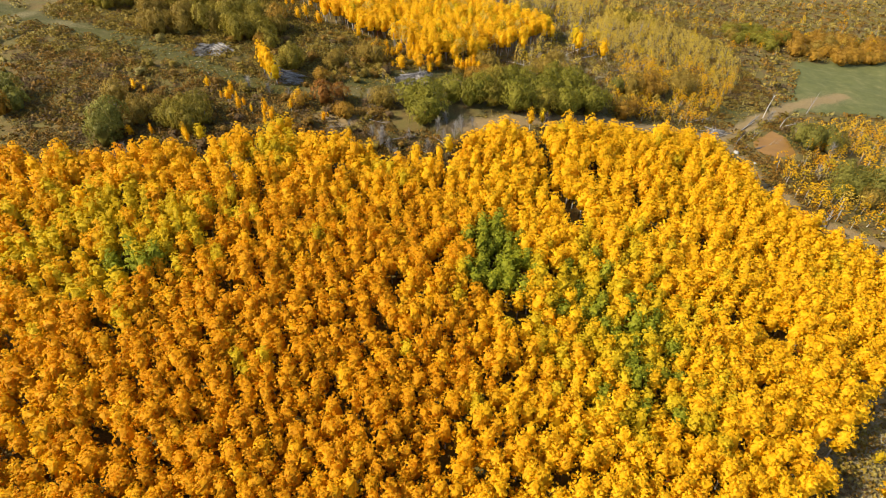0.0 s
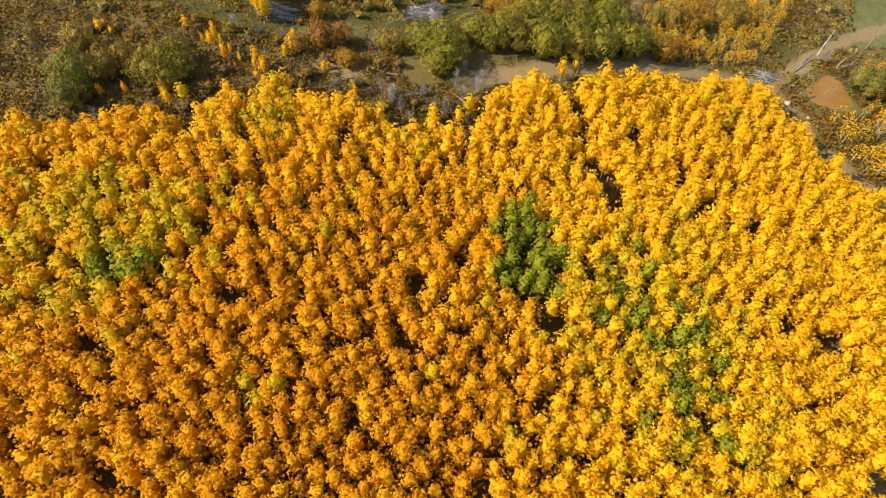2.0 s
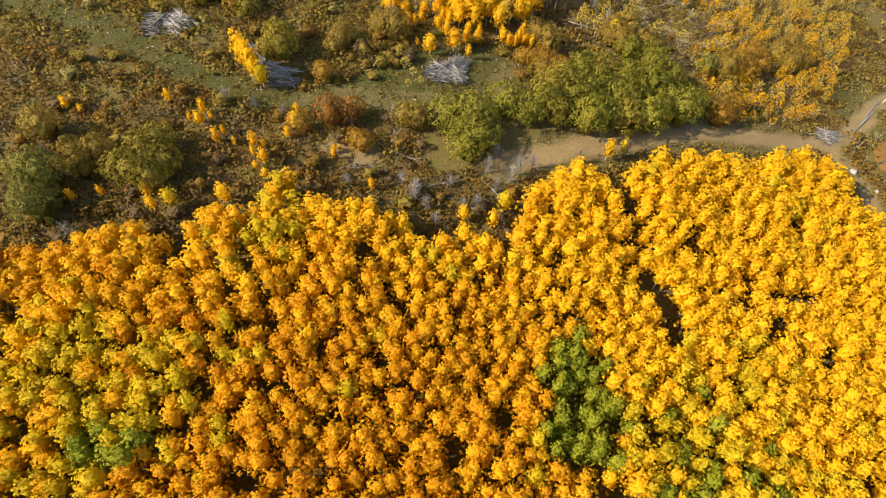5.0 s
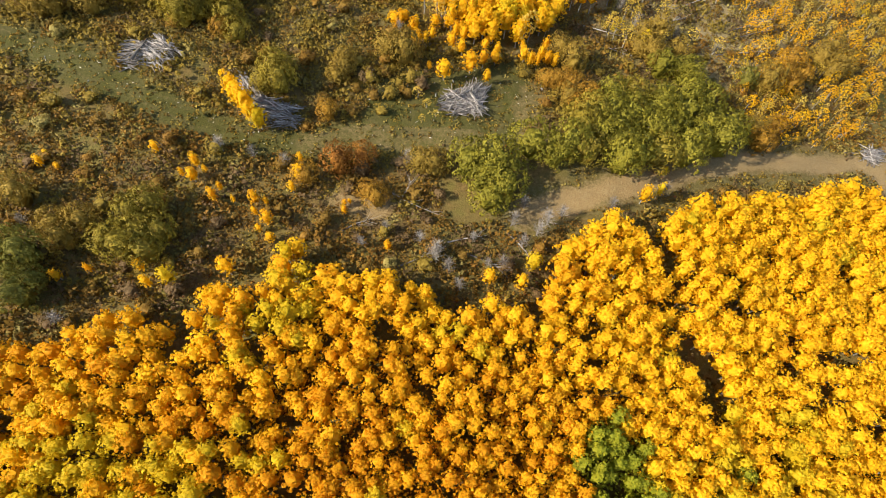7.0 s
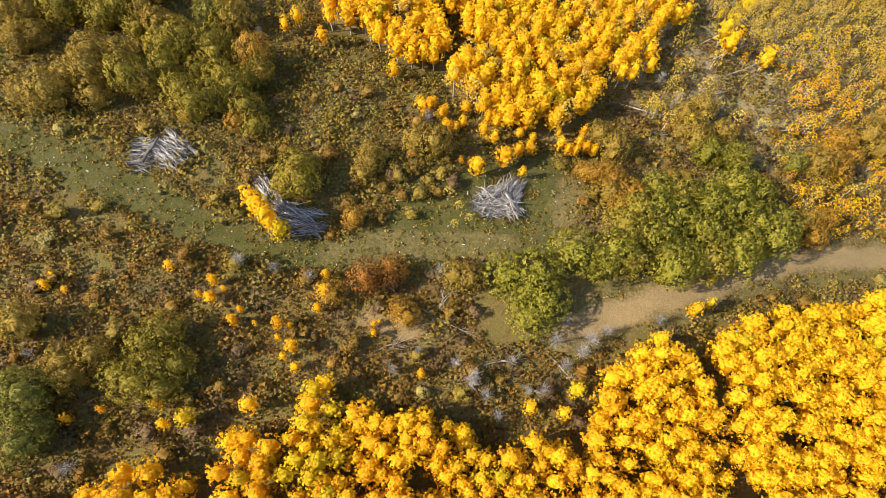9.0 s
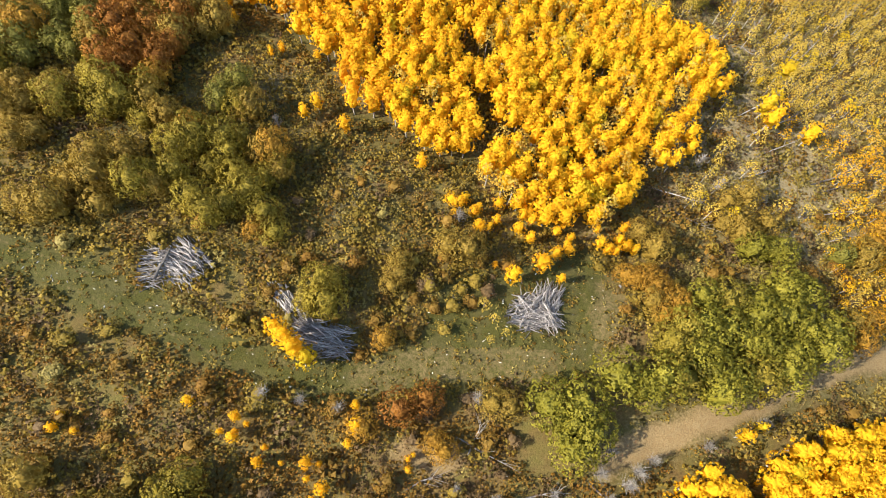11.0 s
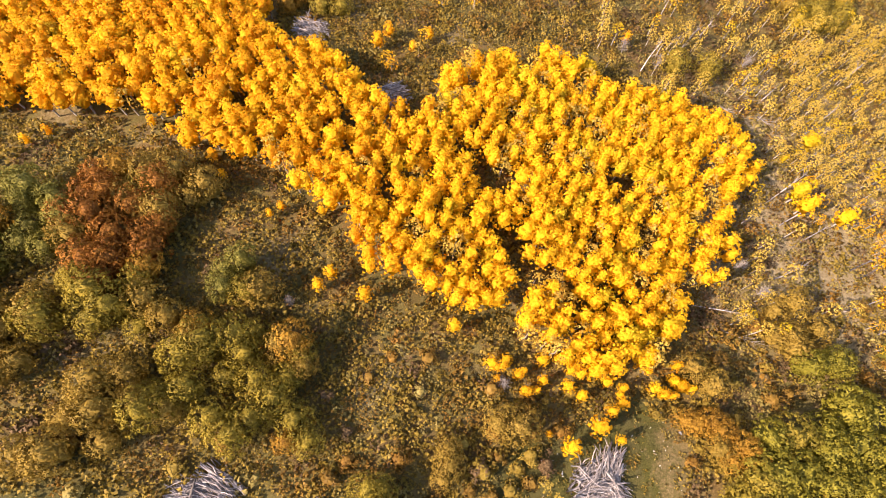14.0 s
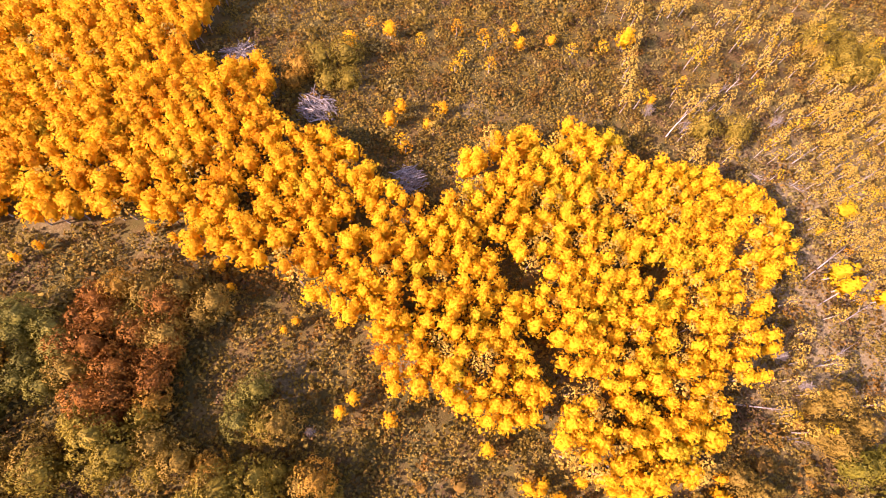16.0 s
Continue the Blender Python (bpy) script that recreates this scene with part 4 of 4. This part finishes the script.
def make_dry_tufts():
    """Pale bunches of dead grass and low twigs on the bare eastern slope."""
    rng = np.random.default_rng(35)
    x, y = scatter(rng, 5, 64, 95, 168, 0.8)
    keep = (cover(x, y)[3] > 0.3) & open_ground(x, y) & (rng.random(len(x)) < 0.62 + 0.4 * wobble(x, y, 2.2, 5))
    x, y = x[keep], y[keep]
    n = len(x)
    brush_stuff("dry_grass", "bunches of pale dead grass on bare ground", x, y, rng.uniform(0.25, 0.75, n), rng.choice(5, n, p=[0.12, 0.08, 0.04, 0.2, 0.56]), rng, TUFTS, 0.7)


def shrub_meshes(hue, seed):
    """Foliage and stems of a rounded shrub about 1.2 m tall."""
    rng = np.random.default_rng(seed)
    lobes = [(np.array([rng.uniform(-0.55, 0.55), rng.uniform(-0.55, 0.55), rng.uniform(0.45, 0.95)]), rng.uniform(0.25, 0.42)) for _ in range(10)]
    cloud = crown_cloud(rng, lobes, 230, 0.13, 0.45, 0.4, husk(rng, 0.15, 1.15, lambda f: 0.72 * math.sqrt(1 - 0.9 * f * f), 8, (0.0, 0.4, 0.75), 0.4))
    stems = [tube([(0.05 * math.cos(w), 0.05 * math.sin(w), -0.1), (0.5 * math.cos(w), 0.5 * math.sin(w), rng.uniform(0.7, 1.15))], (0.022, 0.008), 4) for w in np.arange(4) * 1.57 + rng.uniform(0, 0.6, 4)]
    return foliage_mesh("foliage", cloud, [BRUSH[hue]]), [build_mesh("stem", *stem, [TWIG]) for stem in stems]


SHRUB_LABEL = {"olive": "rounded shrub with olive-green leaves", "brown": "rounded brown-leaved autumn shrub", "rust": "small shrub with rusty orange leaves", "mauve": "twiggy shrub of dull purplish brown", "straw": "pale straw-coloured shrub in dry brush"}


def make_shrubs():
    """The larger shrubs that stand out from the brush."""
    rng = np.random.default_rng(33)
    kinds = {h: [shrub_meshes(h, 300 + 7 * k + i) for i in range(3)] for k, h in enumerate(BRUSH)}
    x, y = scatter(rng, -52, 36, 64, 104, 3.1)
    keep = open_ground(x, y) & (rng.random(len(x)) < 0.55)
    places = list(zip(x[keep], y[keep])) + [(-18.2, 91.6), (-16.4, 92.4), (-14.8, 91.2), (-15.8, 89.6), (-17.5, 89.3), (-13.4, 92.2), (-12.2, 91.2), (-16.6, 87.2), (-13.8, 89.8), (-19.4, 90.2), (-19.6, 86.6), (1.8, 89.6), (-0.4, 94.2)]
    for a, b in places:
        hue = rng.choice(list(BRUSH), p=(0.12, 0.24, 0.24, 0.34, 0.06) if b < 82 else (0.36, 0.28, 0.16, 0.08, 0.12))
        shrub = tagged(new("shrub"), SHRUB_LABEL[hue], "shrub", "single shrubs")
        foliage, stems = kinds[hue][int(rng.integers(3))]
        part("foliage", foliage, shrub)
        for stem in stems:
            part("stem", stem, shrub)
        s = rng.uniform(0.8, 1.5)
        shrub.matrix_world = pose(a, b, float(ground_z(a, b)), 0, 0, rng.uniform(0, 360)) @ Matrix.Diagonal((s, s, s * rng.uniform(0.7, 1.0), 1))


# ---- piles, dead wood ----
def log_shape(seed, long=3.2, thick=0.1):
    rng = np.random.default_rng(seed)
    pts = [(-long / 2, 0, 0), (-long / 6, rng.uniform(-0.08, 0.08), rng.uniform(-0.05, 0.05)), (long / 5, rng.uniform(-0.1, 0.1), rng.uniform(-0.05, 0.05)), (long / 2, rng.uniform(-0.15, 0.15), rng.uniform(-0.08, 0.08))]
    return tube(pts, (thick, thick * 0.92, thick * 0.75, thick * 0.45), 6)


LOG_MESHES = [build_mesh("log", *log_shape(s, 1.2 + 0.2 * s, 0.037 + 0.010 * (s % 5)), [GREY_WOOD], smooth=True) for s in range(9)]
STICK_MESHES = [build_mesh("stick", *log_shape(50 + s, 0.8 + 0.12 * s, 0.015 + 0.004 * (s % 5)), [GREY_WOOD], smooth=True) for s in range(9)]


def wood_pile(cx, cy, high, stacks, seed, label):
    """Cut logs heaped on the ground in stacks that lie across one another, with thin sticks between them. Stacks: place, half length, half width, direction, spread of directions, count."""
    rng = np.random.default_rng(seed)
    pile = tagged(new("brush_pile"), label, "wood pile", "slash piles")
    base = float(ground_z(cx, cy))
    pile.matrix_world = pose(cx, cy, base)
    for dx, dy, rx, ry, turn, loose, count in stacks:
        c, s = math.cos(radians(turn)), math.sin(radians(turn))
        for k in range(count):
            pick = int(rng.integers(9))
            u, v = rng.uniform(-1, 1, 2)
            while abs(u) ** 3 + abs(v) ** 3 > 1:
                u, v = rng.uniform(-1, 1, 2)
            x, y = max(0.35, rx - 0.4 * (1.2 + 0.2 * pick)) * u, ry * v * (1 + 0.12 * math.sin(4 * u + seed))
            px, py = dx + c * x - s * y, dy + s * x + c * y
            z = float(ground_z(cx + px, cy + py)) - base + 0.06 + high * (1 - max(abs(u), abs(v)) ** 2.4) * rng.uniform(0.45, 1.0)
            m = pose(px, py, z, 0, rng.normal(0, 6), turn + rng.normal(0, loose) + 10 * v * math.sin(seed))
            part("log" if k < 0.62 * count else "stick", (LOG_MESHES if k < 0.62 * count else STICK_MESHES)[pick], pile).matrix_basis = m
    return pile


def make_piles():
    first = wood_pile(-41.2, 92.7, 0.9, [(0.7, 0.1, 2.5, 2.0, -34, 17, 270), (-1.7, -0.2, 1.7, 1.9, -6, 24, 140)], 3, "pile of grey weathered aspen logs beside the grassy track")
    part("log", build_mesh("log", *log_shape(77, 3.4, 0.17), [OAK_BARK], smooth=True), first, "thick dark log across the pile").matrix_basis = pose(-1.1, -0.1, 0.95, 0, 4, 76)
    wood_pile(-27.7, 86.2, 0.9, [(0, 0, 3.1, 1.5, -12, 20, 300), (-1.2, 0.9, 2.0, 0.8, -40, 12, 70)], 5, "pile of grey logs half shaded by a yellow aspen")
    wood_pile(-31.2, 89.6, 0.5, [(0, 0, 2.5, 0.75, -55, 10, 130)], 6, "narrow heap of grey branches trailing from a log pile")
    wood_pile(-7.4, 89.4, 1.1, [(1.1, 1.0, 2.2, 1.3, 55, 24, 130), (-0.7, -0.3, 2.5, 1.7, 16, 28, 200), (0.9, -0.9, 1.9, 1.0, -32, 26, 90)], 8, "tangled pile of grey logs in the grassy clearing")
    wood_pile(44.6, 88.4, 0.5, [(0, 0, 2.2, 1.0, 10, 30, 110)], 14, "low heap of pale slash beside the road junction")
    wood_pile(-21.6, 132.7, 0.9, [(0, 0, 1.9, 1.6, 10, 30, 170)], 9, "log pile in the notch of the yellow grove")
    wood_pile(-30.6, 143.4, 1.0, [(0, 0, 2.6, 1.9, -25, 30, 190)], 10, "log pile at the back of the yellow grove")
    wood_pile(-38.9, 152.2, 1.0, [(0, 0, 2.4, 1.8, 15, 30, 170)], 12, "pale log pile behind the yellow grove")


def make_boulders():
    m = wood_material("pale_stone", (0.17, 0.155, 0.135), (0.26, 0.24, 0.21), (0.36, 0.335, 0.30), 2.0)
    rng = np.random.default_rng(71)
    for x, y, r in ((46.3, 82.4, 0.45), (45.2, 80.4, 0.25), (48.2, 79.2, 0.3), (2.2, 93.2, 0.25), (1.6, 92.2, 0.2)):
        bm = bmesh.new()
        bmesh.ops.create_icosphere(bm, subdivisions=2, radius=r)
        for v in bm.verts:
            v.co *= rng.uniform(0.82, 1.12)
            v.co.z *= 0.7
        me = bpy.data.meshes.new("boulder")
        bm.to_mesh(me)
        bm.free()
        me.materials.append(m)
        tagged(new("boulder", me), "pale grey boulder lying on bare ground", "stone", "boulders").matrix_world = pose(x, y, float(ground_z(x, y)) + 0.3 * r)


# fallen or leaning trunks: foot and head in plan, height of the head
FALLEN = [(21.3, 116.3, 26.8, 119.1, 2.0), (21.7, 113.2, 26.8, 115.0, 2.4), (22.3, 110.4, 27.3, 112.3, 1.2), (28.9, 107, 35.3, 108.9, 1.5), (29.8, 105.9, 35.8, 107.8, 1.0), (18.3, 106.7, 23.4, 108.2, 0.5),
          (26.4, 102.2, 33.1, 103.5, 0.7), (26.3, 98.3, 31.6, 100.1, 0.5), (7.1, 104.6, 13.4, 102.9, 0.5), (9.7, 101.7, 12.9, 100, 0.4)]
FALLEN_B = [(36, 30.5, 41.5, 34.6, 0.4), (38.5, 28.6, 44.5, 31.2, 0.3), (42, 35, 45.6, 36.4, 0.5), (-14.5, 69.6, -11.2, 71.2, 0.3), (-7.2, 71.2, -3.6, 69.4, 0.5), (-9.5, 72.4, -6, 73, 0.3), (-20, 73.2, -17.2, 74.4, 0.3), (-3.5, 73.6, -1.4, 71.2, 0.6), (51, 91.5, 56, 97, 0.4), (46.5, 84, 50, 89.2, 0.5), (50.2, 84, 55, 86.4, 0.25), (40, 90.5, 45, 93, 0.5), (41, 88.6, 45, 88.3, 0.4), (57, 92, 62, 95, 0.5), (-15.5, 77.6, -11.5, 75.4, 0.35),
            (-14.6, 75.8, -13.2, 78.6, 0.4), (52, 63, 55.5, 68, 0.5), (57, 70, 61, 74, 0.5)]

LYING = [(50.6, 84.0, 55.2, 86.3, 0.15), (48.5, 84.2, 52.8, 89.8, 0.15), (49.5, 90.0, 54.7, 95.1, 0.15), (45.2, 88.8, 48.0, 88.8, 0.15), (54.7, 78.8, 57.2, 81.0, 0.15), (24.6, 129.2, 25.9, 127.6, 0.15), (21.4, 126.7, 22.8, 124.6, 0.15), (19.8, 131.4, 21.1, 129.5, 0.15)]
LEANING = [(56.5, 96.6, 57.2, 96.9, 4.5), (66.6, 100.5, 67.3, 100.8, 3.5), (58.1, 93.0, 58.8, 93.3, 2), (10.8, 136.5, 11.5, 136.8, 5), (15.9, 138.4, 16.6, 138.7, 2.5), (26.8, 131.4, 27.5, 131.7, 2.5), (30.3, 129.2, 31.0, 129.5, 2.5), (33.2, 127.3, 33.9, 127.6, 4), (21.7, 142.7, 22.4, 143.0, 3), (19.7, 141.9, 20.4, 142.2, 2.5), (41.9, 135.0, 42.6, 135.3, 3), (15.2, 139.9, 15.9, 140.2, 2.5)]


def make_dead_wood():
    rng = np.random.default_rng(41)
    for x0, y0, x1, y1, up in FALLEN + FALLEN_B + LYING + LEANING:
        z0, z1 = float(ground_z(x0, y0)), float(ground_z(x1, y1))
        a, b = np.array([0, 0, 0.02]), np.array([x1 - x0, y1 - y0, z1 - z0 + up])
        mid = (a + b) / 2 + rng.uniform(-0.15, 0.15, 3)
        pieces = [tube([a, mid, b], (0.085, 0.07, 0.03), 6)]
        tree = tagged(new("fallen_trunk"), "pale bare aspen trunk fallen across the brush" if up < 1.5 else "pale dead aspen trunk leaning over the brush", "trunk", "fallen trunks")
        tree.matrix_world = pose(x0, y0, z0)
        part("stem", build_mesh("stem", *pieces[0], [GREY_WOOD], smooth=True), tree)
        for k in range(8):
            f = rng.uniform(0.5, 1.0)
            p = a + (b - a) * f
            d = (b - a) / np.linalg.norm(b - a) + 0.9 * spread(rng, 1)[0]
            d[2] = abs(d[2])
            part("branch", build_mesh("branch", *tube([p, p + d * rng.uniform(0.5, 1.2)], (0.03, 0.01), 4), [TWIG]), tree)


BARE = [(-12.2, 72.4, 0.9), (-9.4, 69.4, 1.1), (-7, 72.6, 0.8), (-15.6, 73.2, 0.8), (-3, 74.3, 1.1), (-1.6, 76.2, 1.0), (-17.8, 71.6, 0.9), (2.4, 75.6, 1.0), (-32.3, 81.2, 1.0), (-29.2, 80.7, 0.9), (-26, 80.1, 0.9), (-13.8, 80.9, 1.1), (0.8, 74.6, 1.3), (-4, 70.2, 1.0), (-8.4, 67.6, 1.0), (-5.6, 69.9, 0.8), (7.7, 76.6, 1.0), (-11, 70.6, 1.2), (13.6, 78.6, 1.0),
        (-0.4, 73.4, 1.2), (-2, 72.2, 1.0), (-44, 63.5, 1.0), (-49, 72.5, 0.8), (15.3, 105.2, 1.1), (13.8, 108.2, 1.0), (20.5, 103.6, 0.9), (-39.6, 104.6, 0.9), (-33.6, 108.4, 0.8), (-15, 98.6, 1.0), (-10.8, 71, 1.3),
        (56, 94, 1.2), (60, 90.5, 1.2), (63, 84, 1.2), (57.5, 77, 1.0), (9, 139.6, 1.1), (13, 137, 1.2), (26, 137, 1.2)]


def bare_shape(seed):
    rng = np.random.default_rng(seed)
    pieces = [tube([(0, 0, -0.2), (rng.uniform(-0.1, 0.1), rng.uniform(-0.1, 0.1), 1.2), (0, 0, 2.6)], (0.06, 0.045, 0.012), 5)]
    for k in range(120):
        h = rng.uniform(0.3, 2.1)
        w = rng.uniform(0, 6.28)
        l = rng.uniform(0.35, 0.85) * (1.15 - 0.32 * h)
        d = np.array([math.cos(w) * l, math.sin(w) * l, l * rng.uniform(0.6, 1.4)])
        p = np.array([0, 0, h])
        pieces.append(tube([p, p + d * 0.5 + rng.normal(0, 0.07, 3), p + d + rng.normal(0, 0.05, 3)], (0.015, 0.010, 0.005), 3))
    return joined(pieces)


def make_bare_trees():
    rng = np.random.default_rng(51)
    kinds = [build_mesh("bare_tree", *bare_shape(s), [TWIG]) for s in range(4)]
    for x, y, s in BARE:
        ob = tagged(new("bare_tree", kinds[int(rng.integers(4))]), "small leafless grey tree with fine branches", "tree", "bare trees")
        ob.matrix_world = pose(x, y, float(ground_z(x, y)), rng.uniform(-6, 6), rng.uniform(-6, 6), rng.uniform(0, 360)) @ Matrix.Diagonal((s * 1.1, s * 1.1, s, 1))


def make_chips():
    """Pale splinters and stones strewn over the clearing and the tracks."""
    rng = np.random.default_rng(61)
    pieces = []
    for _ in range(170):
        if rng.random() < 0.6:
            x, y = rng.uniform(-20, 4), rng.uniform(82, 95)
        else:
            x = rng.uniform(-55, -22)
            y = 93 - 0.42 * (x + 55) + rng.normal(0, 1.6)
        if float(cover(x, y)[0]) < 0.5:
            continue
        z = float(ground_z(x, y))
        s = rng.uniform(0.03, 0.08)
        w = rng.uniform(0, 6.28)
        d = np.array([math.cos(w), math.sin(w), 0.1]) * s * rng.uniform(0.6, 2.2)
        p = np.array([x, y, z + 0.04])
        pieces.append(tube([p - d, p, p + d], (s * 0.4, s * 0.6, s * 0.35), 4))
    tagged(new("wood_chips", build_mesh("wood_chips", *joined(pieces), [CHIP])), "pale wood chips and stones strewn on the grass", "debris", kind="stuff")


make_oaks()
make_shrubs()
make_boulders()
make_piles()
make_dead_wood()
make_bare_trees()
make_chips()
make_lone_aspens()
make_brush()
make_dry_tufts()
make_sparse_aspens()
make_far_grove()
make_near_grove()
